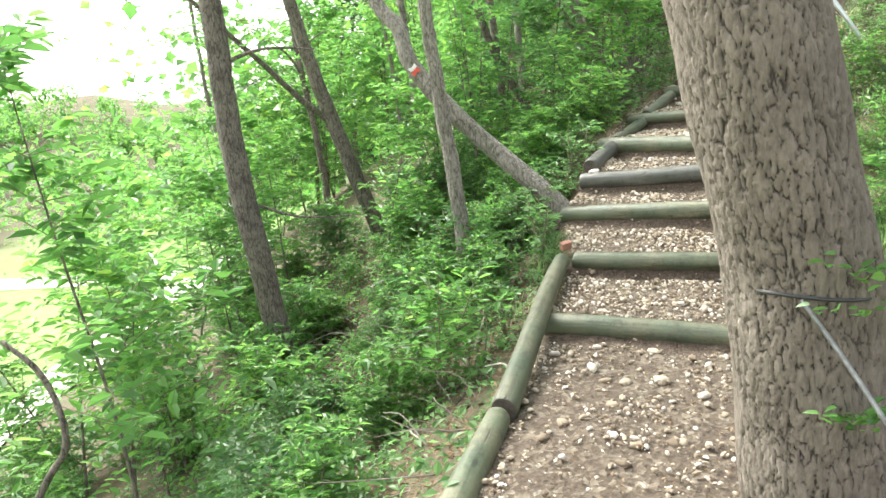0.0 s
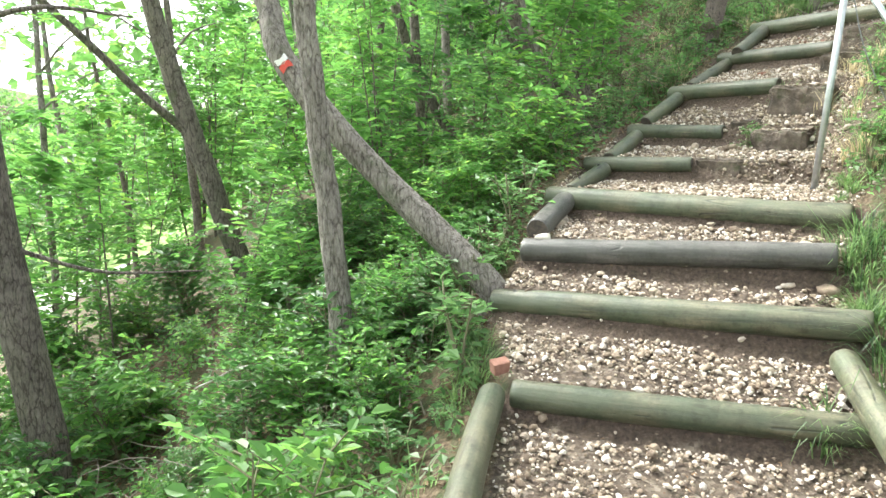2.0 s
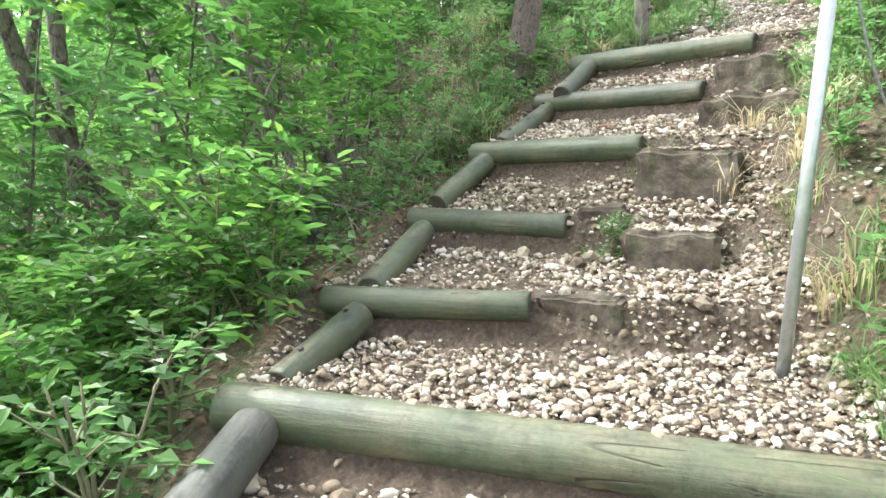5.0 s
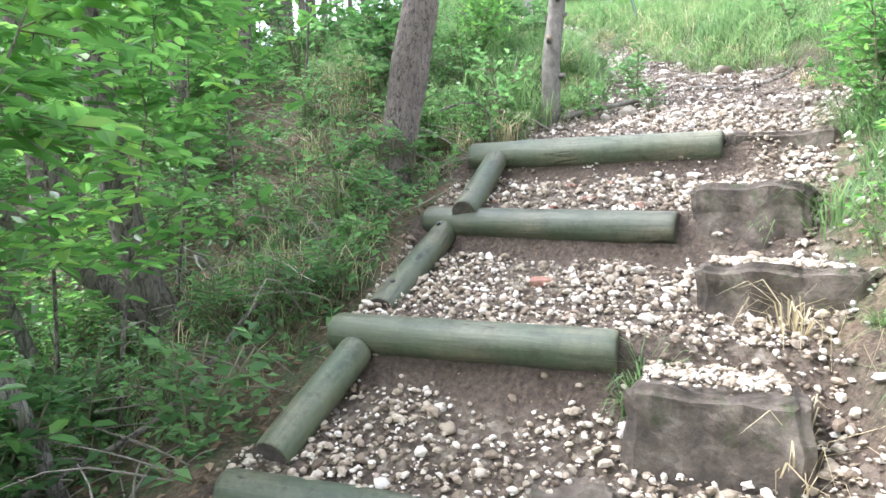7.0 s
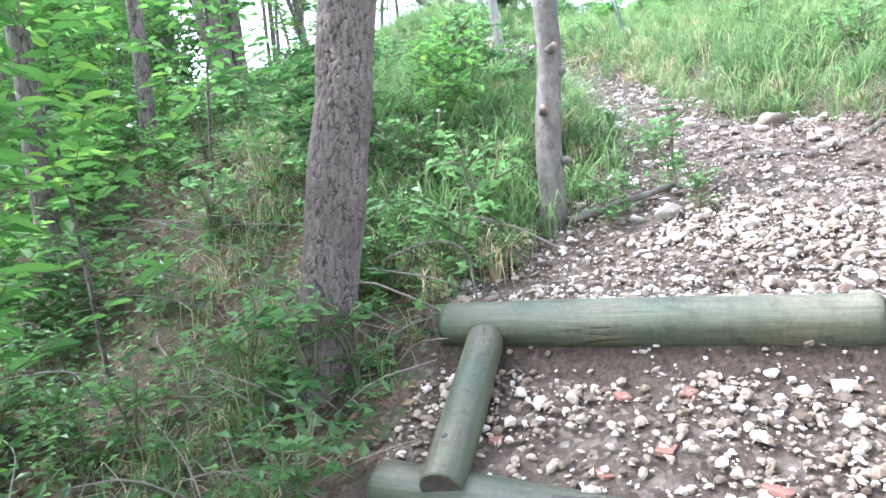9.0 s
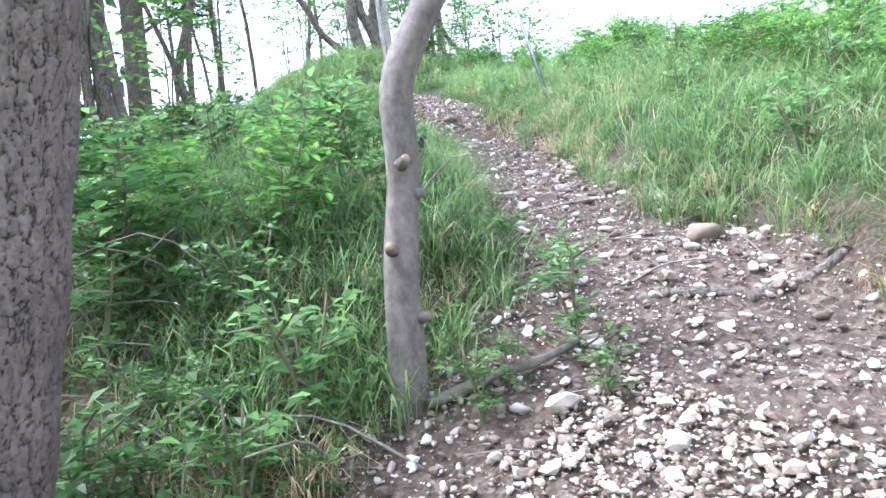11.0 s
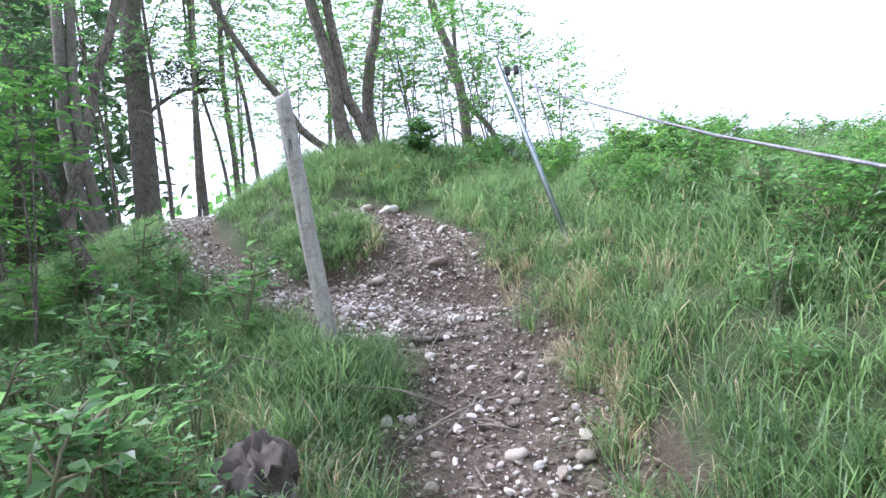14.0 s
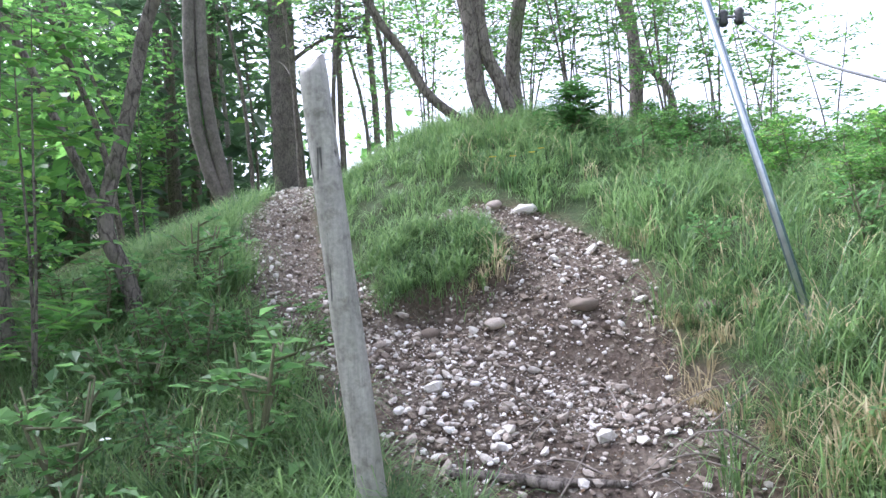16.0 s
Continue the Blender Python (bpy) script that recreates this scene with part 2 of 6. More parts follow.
def plain_material(name, a, c, rough, metal, scale):
    m, n, l, b = material(name, rough, metal)
    v = coords(n, l)
    f = noise_tex(n, l, v, scale, 5, 0.65)
    l.new(ramp(n, l, f, [(0.3, a), (0.7, c)]), b.inputs["Base Color"])
    bump(n, l, b, f, 0.25, 0.002)
    return m


M_GROUND = ground_material()
M_PINE = bark_material("pine_bark", (0.09, 0.074, 0.065), (0.27, 0.235, 0.21), 34, 10, 0.42, 0.0, 0.025, 0.35)
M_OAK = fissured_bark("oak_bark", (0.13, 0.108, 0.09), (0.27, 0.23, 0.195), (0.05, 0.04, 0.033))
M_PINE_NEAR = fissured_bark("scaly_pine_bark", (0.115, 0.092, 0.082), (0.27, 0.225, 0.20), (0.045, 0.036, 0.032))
M_GREY = bark_material("smooth_grey_bark", (0.085, 0.074, 0.064), (0.24, 0.215, 0.19), 14, 9, 0.0, 0.2, 0.015)
M_DARK = bark_material("dark_bark", (0.10, 0.085, 0.07), (0.24, 0.21, 0.18), 24, 9, 0.4, 0.3, 0.015)
M_MOSSY = bark_material("mossy_bark", (0.12, 0.105, 0.09), (0.39, 0.36, 0.325), 32, 9, 0.4, 0.35, 0.025, 0.42)
M_LOG = log_material("green_log", (0.03, 0.03, 0.018), (0.13, 0.12, 0.075), (0.052, 0.076, 0.044))
M_LOG_GREY = log_material("grey_log", (0.035, 0.032, 0.03), (0.12, 0.11, 0.10), (0.065, 0.068, 0.058))
M_POST = log_material("weathered_wood", (0.17, 0.155, 0.135), (0.42, 0.40, 0.355), (0.34, 0.325, 0.285), (16, 16, 1.0))
M_CUT = plain_material("cut_wood", (0.035, 0.03, 0.026), (0.11, 0.09, 0.07), 0.9, 0, 40)
M_DEADWOOD = bark_material("dead_wood", (0.13, 0.11, 0.09), (0.34, 0.30, 0.26), 20, 20, 0.0, 0.0, 0.004)
M_FRESHCUT = plain_material("cut_branch", (0.2, 0.13, 0.08), (0.34, 0.24, 0.16), 0.8, 0, 40)
M_STONE = stone_material("pale_pebbles", [(0.0, (0.13, 0.095, 0.065)), (0.3, (0.29, 0.23, 0.165)), (0.65, (0.43, 0.365, 0.28)), (0.95, (0.66, 0.61, 0.54))])
M_STONE_DULL = stone_material("trail_stones", [(0.0, (0.10, 0.075, 0.055)), (0.35, (0.24, 0.195, 0.15)), (0.65, (0.46, 0.405, 0.34)), (0.95, (0.76, 0.73, 0.68))])
M_BLOCK = block_material()
M_BRICK = plain_material("broken_brick", (0.2, 0.09, 0.06), (0.32, 0.175, 0.13), 0.95, 0, 30)
M_STEEL = plain_material("galvanised_steel", (0.42, 0.44, 0.45), (0.6, 0.62, 0.63), 0.45, 0.75, 25)
M_BLUE = plain_material("blue_grey_steel", (0.13, 0.19, 0.23), (0.24, 0.31, 0.35), 0.45, 0.5, 25)
M_WIRE = plain_material("dull_wire", (0.12, 0.12, 0.12), (0.26, 0.26, 0.26), 0.5, 0.6, 60)
M_BLACK = plain_material("black_plastic", (0.02, 0.02, 0.02), (0.05, 0.05, 0.05), 0.5, 0, 30)
M_WHITE = plain_material("white_paint", (0.7, 0.69, 0.66), (0.82, 0.81, 0.78), 0.7, 0, 30)
M_RED = plain_material("red_paint", (0.5, 0.05, 0.03), (0.65, 0.1, 0.07), 0.7, 0, 30)
M_YELLOW = plain_material("yellow_petals", (0.75, 0.5, 0.02), (0.85, 0.65, 0.05), 0.6, 0, 20)
M_LEAF = leaf_material("fresh_leaves", (0.042, 0.11, 0.026), (0.115, 0.25, 0.055), 0.4)
M_STEM = plain_material("green_brown_stems", (0.10, 0.10, 0.05), (0.17, 0.16, 0.09), 0.8, 0, 20)
M_LEAF_DEEP = leaf_material("deep_leaves", (0.03, 0.08, 0.024), (0.08, 0.17, 0.048))
M_HERB = leaf_material("herb_leaves", (0.045, 0.115, 0.035), (0.13, 0.24, 0.08))
M_NEEDLE = leaf_material("pine_needles", (0.018, 0.04, 0.018), (0.045, 0.08, 0.035))
M_GRASS = leaf_material("grass_blades", (0.03, 0.072, 0.025), (0.155, 0.24, 0.088))
M_STRAW = leaf_material("dry_grass", (0.26, 0.21, 0.12), (0.42, 0.36, 0.23))
M_LITTER = stone_material("dead_leaves", [(0.0, (0.10, 0.06, 0.035)), (0.5, (0.2, 0.125, 0.07)), (1.0, (0.33, 0.24, 0.15))])
M_ROAD = plain_material("pale_gravel_road", (0.42, 0.39, 0.34), (0.58, 0.55, 0.5), 0.95, 0, 3)


# ---- mesh helpers ----
def mesh_from(name, verts, faces, mat, smooth=True):
    """A mesh from arrays of places and faces of one size."""
    verts, faces = np.asarray(verts, np.float32), np.asarray(faces, np.int32)
    me = bpy.data.meshes.new(name)
    k = faces.shape[1]
    me.vertices.add(len(verts))
    me.vertices.foreach_set("co", verts.ravel())
    me.loops.add(faces.size)
    me.loops.foreach_set("vertex_index", faces.ravel())
    me.polygons.add(len(faces))
    me.polygons.foreach_set("loop_start", np.arange(0, faces.size, k, dtype=np.int32))
    me.polygons.foreach_set("use_smooth", np.full(len(faces), smooth))
    me.update(calc_edges=True)
    me.materials.append(mat)
    return me


def child(name, me, parent, label=""):
    ob = new(name, me)
    ob.parent = parent
    return tagged(ob, label)


def thing(name, at, label, category, group="", kind=""):
    ob = new(name)
    ob.location = at
    ob.empty_display_size = 0.1
    return tagged(ob, label, category, group, kind)


def spline(points, count):
    """Catmull-Rom through the points, evenly in index."""
    p = np.asarray(points, float)
    p = np.vstack([2 * p[0] - p[1], p, 2 * p[-1] - p[-2]])
    t = np.linspace(0, len(p) - 3 - 1e-9, count)
    i = t.astype(int)
    u = (t - i)[:, None]
    a, b, c, d = p[i], p[i + 1], p[i + 2], p[i + 3]
    return 0.5 * (2 * b + (c - a) * u + (2 * a - 5 * b + 4 * c - d) * u**2 + (3 * b - a - 3 * c + d) * u**3)


def tube(line, radii, sides, rough=0.0, seed=0, ridges=0.0, close=True):
    """Verts and quads of a tube along a line; rough: uneven by that share of its radius."""
    line, radii = np.asarray(line, float), np.asarray(radii, float)
    tan = np.gradient(line, axis=0)
    tan /= np.linalg.norm(tan, axis=1)[:, None] + 1e-9
    ref = np.array([0.0, 1.0, 0.0]) if abs(tan[:, 1]).mean() < 0.8 else np.array([1.0, 0.0, 0.0])
    u = np.cross(tan, ref)
    u /= np.linalg.norm(u, axis=1)[:, None] + 1e-9
    w = np.cross(tan, u)
    ang = np.linspace(0, 2 * np.pi, sides, endpoint=False)
    rows = []
    for i in range(len(line)):
        r = np.full(sides, radii[i])
        if rough:
            for j, a in enumerate(ang):
                q = Vector((math.cos(a) * 1.3 + seed * 7.1, math.sin(a) * 1.3, i * 0.21 + seed))
                r[j] *= 1 + rough * noise.noise(q) + (ridges * noise.noise(Vector((math.cos(a) * 6 + seed, math.sin(a) * 6, i * 0.16))) if ridges else 0)
        rows.append(line[i] + np.outer(r * np.cos(ang), u[i]) + np.outer(r * np.sin(ang), w[i]))
    v = np.vstack(rows)
    k = np.arange(sides)
    f = [np.stack([i * sides + k, i * sides + (k + 1) % sides, (i + 1) * sides + (k + 1) % sides, (i + 1) * sides + k], 1) for i in range(len(line) - 1)]
    f = np.vstack(f)
    if close:
        n0 = len(v)
        v = np.vstack([v, line[0], line[-1]])
        e = (len(line) - 1) * sides
        f = np.vstack([f, np.stack([k, np.full(sides, n0), np.full(sides, n0), (k + 1) % sides], 1)[:, [3, 0, 1, 1]], np.stack([e + k, e + (k + 1) % sides, np.full(sides, n0 + 1), np.full(sides, n0 + 1)], 1)])
    return v, f


def quads_mesh(name, v, f, mat, smooth=True):
    """A mesh from quads of which some have a doubled last corner (triangles)."""
    me = bpy.data.meshes.new(name)
    me.from_pydata([tuple(p) for p in np.asarray(v).tolist()], [], [tuple(dict.fromkeys(q)) for q in np.asarray(f).tolist()])
    me.materials.append(mat)
    me.polygons.foreach_set("use_smooth", np.full(len(me.polygons), smooth))
    me.update()
    return me


def joined(pieces):
    vs, fs, n = [], [], 0
    for v, f in pieces:
        vs.append(v)
        fs.append(np.asarray(f) + n)
        n += len(v)
    return np.vstack(vs), np.vstack(fs)


def scatter(base_v, base_f, mats, offs):
    """Copies of one small mesh: mats (n,3,3) and offsets (n,3)."""
    v = np.einsum("nij,vj->nvi", mats, base_v) + offs[:, None, :]
    f = base_f[None] + (np.arange(len(offs)) * len(base_v))[:, None, None]
    return v.reshape(-1, 3), f.reshape(-1, base_f.shape[1])


def turns(rng, n, tilt):
    """Random turns about z, leaning by up to tilt."""
    a, b, c = rng.uniform(0, 2 * np.pi, n), rng.normal(0, tilt, n), rng.normal(0, tilt, n)
    ca, sa = np.cos(a), np.sin(a)
    z = np.zeros(n)
    o = np.ones(n)
    rz = np.stack([np.stack([ca, -sa, z], 1), np.stack([sa, ca, z], 1), np.stack([z, z, o], 1)], 1)
    rx = np.stack([np.stack([o, z, z], 1), np.stack([z, np.cos(b), -np.sin(b)], 1), np.stack([z, np.sin(b), np.cos(b)], 1)], 1)
    ry = np.stack([np.stack([np.cos(c), z, np.sin(c)], 1), np.stack([z, o, z], 1), np.stack([-np.sin(c), z, np.cos(c)], 1)], 1)
    return rz @ rx @ ry


# ---- the lie of the land ----
# steps: left and right end of each log (x, y) and the height of its top
STEPS = [
    ((-0.02, 3.74), (1.50, 3.22), 0.14), ((0.20, 4.66), (1.46, 4.28), 0.31), ((0.16, 5.50), (1.69, 4.71), 0.54),
    ((0.34, 5.78), (1.78, 5.18), 0.76), ((0.56, 6.46), (2.02, 5.50), 0.98), ((0.90, 6.98), (1.55, 6.60), 1.18),
    ((1.40, 7.76), (1.98, 7.20), 1.42), ((1.85, 8.12), (2.45, 7.38), 1.77), ((2.46, 8.68), (3.05, 7.74), 2.12),
    ((2.90, 9.03), (3.60, 8.02), 2.45),
]
# trail: x, y, height, half width, rise to the left, rise to the right
TRAIL = [
    (0.2, -8.0, -0.25, 0.7, -0.6, 0.35), (0.15, -1.0, 0.0, 0.7, -0.6, 0.35), (0.3, 2.0, 0.02, 0.65, -0.6, 0.35), (0.75, 3.2, 0.04, 0.75, -0.6, 0.3),
    (0.85, 4.3, 0.2, 0.7, -0.6, 0.3), (1.0, 5.1, 0.45, 0.75, -0.6, 0.35), (1.3, 6.0, 0.9, 0.75, -0.52, 0.4), (1.5, 6.8, 1.16, 0.75, -0.42, 0.45),
    (1.95, 7.4, 1.42, 0.75, -0.36, 0.5), (2.45, 7.7, 1.78, 0.8, -0.28, 0.5), (2.95, 8.1, 2.12, 0.8, -0.12, 0.5), (3.5, 8.5, 2.44, 0.9, 0.1, 0.45),
    (4.25, 8.9, 2.7, 0.85, 0.4, 0.36), (4.9, 9.6, 3.02, 0.6, 0.4, 0.42), (5.35, 10.5, 3.32, 0.42, 0.2, 0.46), (5.78, 11.5, 3.64, 0.55, 0.1, 0.5),
    (5.95, 12.4, 3.88, 0.68, -0.25, 0.6), (5.5, 13.3, 4.10, 0.42, -0.3, 0.5), (5.02, 14.6, 4.46, 0.3, -0.4, 0.6), (5.1, 16.0, 4.85, 0.28, -0.4, 0.6),
    (5.6, 18.0, 5.2, 0.35, -0.4, 0.4), (6.5, 24.0, 5.6, 0.35, -0.3, 0.1), (8.0, 45.0, 5.5, 0.4, -0.25, -0.1),
]
TR = np.array(TRAIL)


def relief(x, y, seed=0.0):
    return 0.5 * np.sin(x * 1.7 + 1.3 * np.sin(y * 0.9 + seed)) * np.cos(y * 1.3 + seed) + 0.3 * np.sin(x * 3.9 + y * 2.1 + seed) + 0.2 * np.sin(y * 5.3 - x * 4.4)


def steps_height(x, y):
    """Height of the stepped path at a place between the first and the last log, and how far it is from its borders."""
    h = np.full_like(x, 0.02)
    before = y - 2.0
    for k, (a, b, z) in enumerate(STEPS):
        # each tread climbs gently from the log before it to the foot of this one
        low = STEPS[k - 1][2] - 0.02 if k else 0.02
        foot = low + max(0.0, z - 0.17 - low) * 0.85
        ax, ay = a
        dx, dy = b[0] - ax, b[1] - ay
        ahead = ((x - ax) * -dy + (y - ay) * dx) / math.hypot(dx, dy)
        up = np.clip((ahead + 0.09) / 0.12, 0, 1)
        share = np.clip((before - 0.05) / np.maximum(before - ahead - 0.13, 0.05), 0, 1)
        tread = low + (foot - low) * share
        h = np.where(ahead > -0.09, foot + (z - 0.02 - foot) * up * up * (3 - 2 * up), np.where(before > 0.03, tread, h))
        before = ahead
    return h


def terrain(x, y):
    """Ground height, with how much of it is path, meadow and bare soil."""
    x, y = np.asarray(x, float), np.asarray(y, float)
    wsum = np.zeros_like(x)
    z, path, near = np.zeros_like(x), np.zeros_like(x), np.full_like(x, 1e9)
    for p, q in zip(TR[:-1], TR[1:]):
        d = q[:2] - p[:2]
        ln = np.hypot(*d)
        t = np.clip(((x - p[0]) * d[0] + (y - p[1]) * d[1]) / ln**2, 0, 1)
        ex, ey = x - (p[0] + t * d[0]), y - (p[1] + t * d[1])
        dist = np.hypot(ex, ey)
        side = np.where((ex * d[1] - ey * d[0]) > 0, 1.0, -1.0)
        row = p[None] + t.reshape(-1, 1) * (q - p)[None]
        hw, gl, gr, zz = (row[:, i].reshape(x.shape) for i in (3, 4, 5, 2))
        over = np.maximum(dist - hw, 0)
        # the left falls to the valley or rises to a low bank; the right rises to a crest and falls again behind it
        fall = -0.06 * over - 0.3 * np.maximum(over - 4.5, 0)
        # the slope below the first steps runs straight down, further up it levels out into the wood
        steady = np.clip((8.0 - (p[1] + t * d[1])) / 2.5, 0, 1)
        drop = steady * np.minimum(over, 14.0) + (1 - steady) * 3.2 * (1 - np.exp(-over / 3.2))
        left = np.where(gl < 0, gl * drop + fall * (1 - steady), gl * 1.6 * (1 - np.exp(-over / 1.0)) + fall)
        right = gr * 2.0 * (1 - np.exp(-over / 1.3)) - 0.012 * over**2
        # a worn lip of soil along the upper path
        lip = np.clip((p[1] + t * d[1] - 8.6) / 0.6, 0, 1) * np.clip((12.9 - p[1] - t * d[1]) / 0.8, 0, 1)
        worn = 0.13 * lip * np.clip((over + 0.02) / 0.13, 0, 1)
        right = right + worn
        left = left + 0.6 * worn
        w = 1.0 / (dist + 0.05) ** 6
        z += w * (zz + np.where(side > 0, right, left))
        path = np.maximum(path, np.clip((hw + 0.12 - dist) / 0.24, 0, 1))
        near = np.minimum(near, dist)
        wsum += w
    z = z / wsum
    far = np.clip((near - 0.6) / 1.5, 0, 1)
    z = z + 0.07 * far * relief(x, y)
    # stairs
    lx = np.interp(y, [2.0, 2.7, 3.74, 4.66, 5.5, 5.8, 6.46, 6.98, 7.76, 8.12, 8.68, 9.03], [-0.35, -0.2, -0.02, 0.2, 0.16, 0.34, 0.56, 0.9, 1.4, 1.85, 2.46, 2.9])
    rx = np.interp(y, [2.0, 3.22, 4.28, 4.71, 5.18, 5.5, 6.4, 6.9, 7.2, 7.74, 8.02], [1.0, 1.5, 1.46, 1.69, 1.78, 2.02, 2.4, 2.75, 3.0, 3.5, 4.0])
    m = np.clip((x - lx) / 0.12 + 0.5, 0, 1) * np.clip((rx - x) / 0.3 + 0.5, 0, 1) * np.clip((y - 2.2) / 0.6, 0, 1)
    top = STEPS[-1]
    ahead = ((x - top[0][0]) * -(top[1][1] - top[0][1]) + (y - top[0][1]) * (top[1][0] - top[0][0])) / 1.22
    m = m * np.clip((0.35 - ahead) / 0.3, 0, 1)
    sh = steps_height(x, y)
    z = z * (1 - m) + sh * m
    path = np.maximum(path * (1 - np.clip((x - lx) / -0.1, 0, 1) * (y < 9)), m)
    path = np.maximum(path, np.clip((0.75 - np.hypot((x - 6.3) / 0.85, (y - 13.35) / 1.5)) / 0.2, 0, 1))
    path = np.maximum(path, np.clip((1.0 - np.hypot((x - 6.02) / 0.8, (y - 12.95) / 0.8)) / 0.2, 0, 1))
    # a turf ledge that stands across the bowl of the path
    ledge = np.clip((x - 5.5) / 0.15, 0, 1) * np.clip((6.38 - x) / 0.18, 0, 1) * np.clip((y - 13.56 - 0.05 * np.sin(x * 9)) / 0.09, 0, 1) * np.clip((14.45 - y) / 0.4, 0, 1)
    z = z + 0.16 * ledge
    path = path * (1 - ledge * np.clip((14.2 - y) / 0.15, 0, 1))
    # valley floor and the hills beyond it
    floor = -7.0 + 0.4 * relief(x * 0.05, y * 0.05)
    z = np.maximum(z, floor) + 0.5 * np.log1p(np.exp(-np.abs(z - floor) / 0.5))
    r = np.hypot(x, y - 5)
    west = np.clip((-x - 26) / 60, 0, 1.6) + np.clip((y - 60) / 80, 0, 1.2) * np.clip((20 - x) / 40, 0, 1)
    z = z + 2.5 * west * west + 2.0 * west * relief(x * 0.06, y * 0.06, 2.0)
    east = np.clip((x - 14) / 30, 0, 1)
    z = np.where(x > 14, np.minimum(z, 4 - 9 * east), z)
    meadow = np.maximum(np.clip((r - 16) / 8, 0, 1), np.clip((-3.2 - z) / 1.5, 0, 1)) * np.clip(1.3 - west * 3, 0, 1)
    return z, path, meadow


def riser(x, y):
    """1 on the bare soil just under a step log, 0 elsewhere."""
    out = np.zeros_like(x)
    for a, b, z in STEPS:
        dx, dy = b[0] - a[0], b[1] - a[1]
        ln = math.hypot(dx, dy)
        ahead = ((x - a[0]) * -dy + (y - a[1]) * dx) / ln
        along = ((x - a[0]) * dx + (y - a[1]) * dy) / ln
        wave = 0.03 * np.sin(along * 11 + z * 20)
        out = np.maximum(out, ((ahead > -0.13 + wave) & (ahead < 0.02) & (along > -0.05) & (along < ln + 0.1)).astype(float))
    return out


def ground_at(x, y):
    return float(terrain(np.array([x]), np.array([y]))[0][0])


def axis_line(lo, hi, step, reach):
    mid = list(np.arange(lo, hi + 1e-6, step))
    out, d = [], step
    edge = 0.0
    while edge < reach:
        d *= 1.16
        edge += d
        out.append(edge)
    return np.array([lo - e for e in out[::-1]] + mid + [hi + e for e in out])


def build_ground():
    xs, ys = axis_line(-2.6, 8.2, 0.05, 700), axis_line(0.6, 15.5, 0.05, 700)
    gx, gy = np.meshgrid(xs, ys)
    z, path, meadow = terrain(gx, gy)
    z = z + 0.012 * path * (np.sin(gx * 31 + 3 * np.sin(gy * 17)) * np.cos(gy * 27 + 2 * np.sin(gx * 13)))
    v = np.stack([gx.ravel(), gy.ravel(), z.ravel()], 1)
    nx, ny = len(xs), len(ys)
    i, j = np.meshgrid(np.arange(nx - 1), np.arange(ny - 1))
    a = (j * nx + i).ravel()
    me = mesh_from("ground", v, np.stack([a, a + 1, a + nx + 1, a + nx], 1), M_GROUND)
    gz, gxx = np.gradient(z, ys, xs)
    steep = np.clip((np.hypot(gz, gxx) - 0.95) / 0.4, 0, 1) * np.clip((14 - np.hypot(gx - 3, gy - 6)) / 3, 0, 1)
    steep = np.maximum(steep * (1 - 0.7 * path), riser(gx, gy))
    bank = np.clip(1 - path * 2, 0, 1) * np.clip((gy - 8.5) / 1.0, 0, 1) * np.clip((gx - np.interp(gy, [8, 9.6, 12, 15, 18], [4.0, 3.6, 4.4, 4.6, 5.0])) / 0.5, 0, 1)
    for key, val in (("turf_mask", bank * 0.8), ("path_mask", path), ("meadow_mask", meadow), ("soil_mask", steep)):
        me.attributes.new(key, "FLOAT", "POINT").data.foreach_set("value", val.ravel().astype(np.float32))
    return tagged(new("ground", me), "wooded hillside soil with leaf litter and a stony footpath", "ground", kind="structure")


ground = build_ground()


def road():
    line = spline([(-60, 34, 0), (-28, 37.5, 0), (-17, 33, 0), (-11.5, 22, 0), (-10.6, 11, 0), (-13, -6, 0), (-22, -40, 0)], 90)
    tan = np.gradient(line, axis=0)
    side = np.stack([-tan[:, 1], tan[:, 0]], 1) / np.hypot(tan[:, 0], tan[:, 1])[:, None]
    rows = []
    for k in (-1.6, -0.8, 0.0, 0.8, 1.6):
        x, y = line[:, 0] + side[:, 0] * k, line[:, 1] + side[:, 1] * k
        rows.append(np.stack([x, y, terrain(x, y)[0] + 0.10 - 0.03 * abs(k)], 1))
    v = np.stack(rows, 1).reshape(-1, 3)
    i, j = np.meshgrid(np.arange(89), np.arange(4), indexing="ij")
    a = (i * 5 + j).ravel()
    tagged(new("road", mesh_from("road", v, np.stack([a, a + 5, a + 6, a + 1], 1), M_ROAD)), "pale gravel road along the valley floor", "road", kind="structure")


road()


# ---- log steps ----
def log_mesh(name, length, r, mat, seed, bend=0.01):
    """A log along x from 0 to length, with slightly rounded ends of cut wood."""
    n = max(6, int(length / 0.06))
    xs = np.concatenate([[0.0, 0.006, 0.02], np.linspace(0.04, length - 0.04, n), [length - 0.02, length - 0.006, length]])
    rr = np.full(len(xs), r) * np.linspace(1.04, 0.97, len(xs))
    rr[[0, -1]] *= 0.88
    rr[[1, -2]] *= 0.96
    line = np.stack([xs, bend * np.sin(xs * 2.2 + seed), bend * np.cos(xs * 1.7 + seed)], 1)
    v, f = tube(line, rr, 28, 0.055, seed)
    me = quads_mesh(name, v, f, mat)
    me.materials.append(M_CUT)
    for p in me.polygons:
        if len(p.vertices) == 3:
            p.material_index = 1
            p.use_smooth = False
    return me


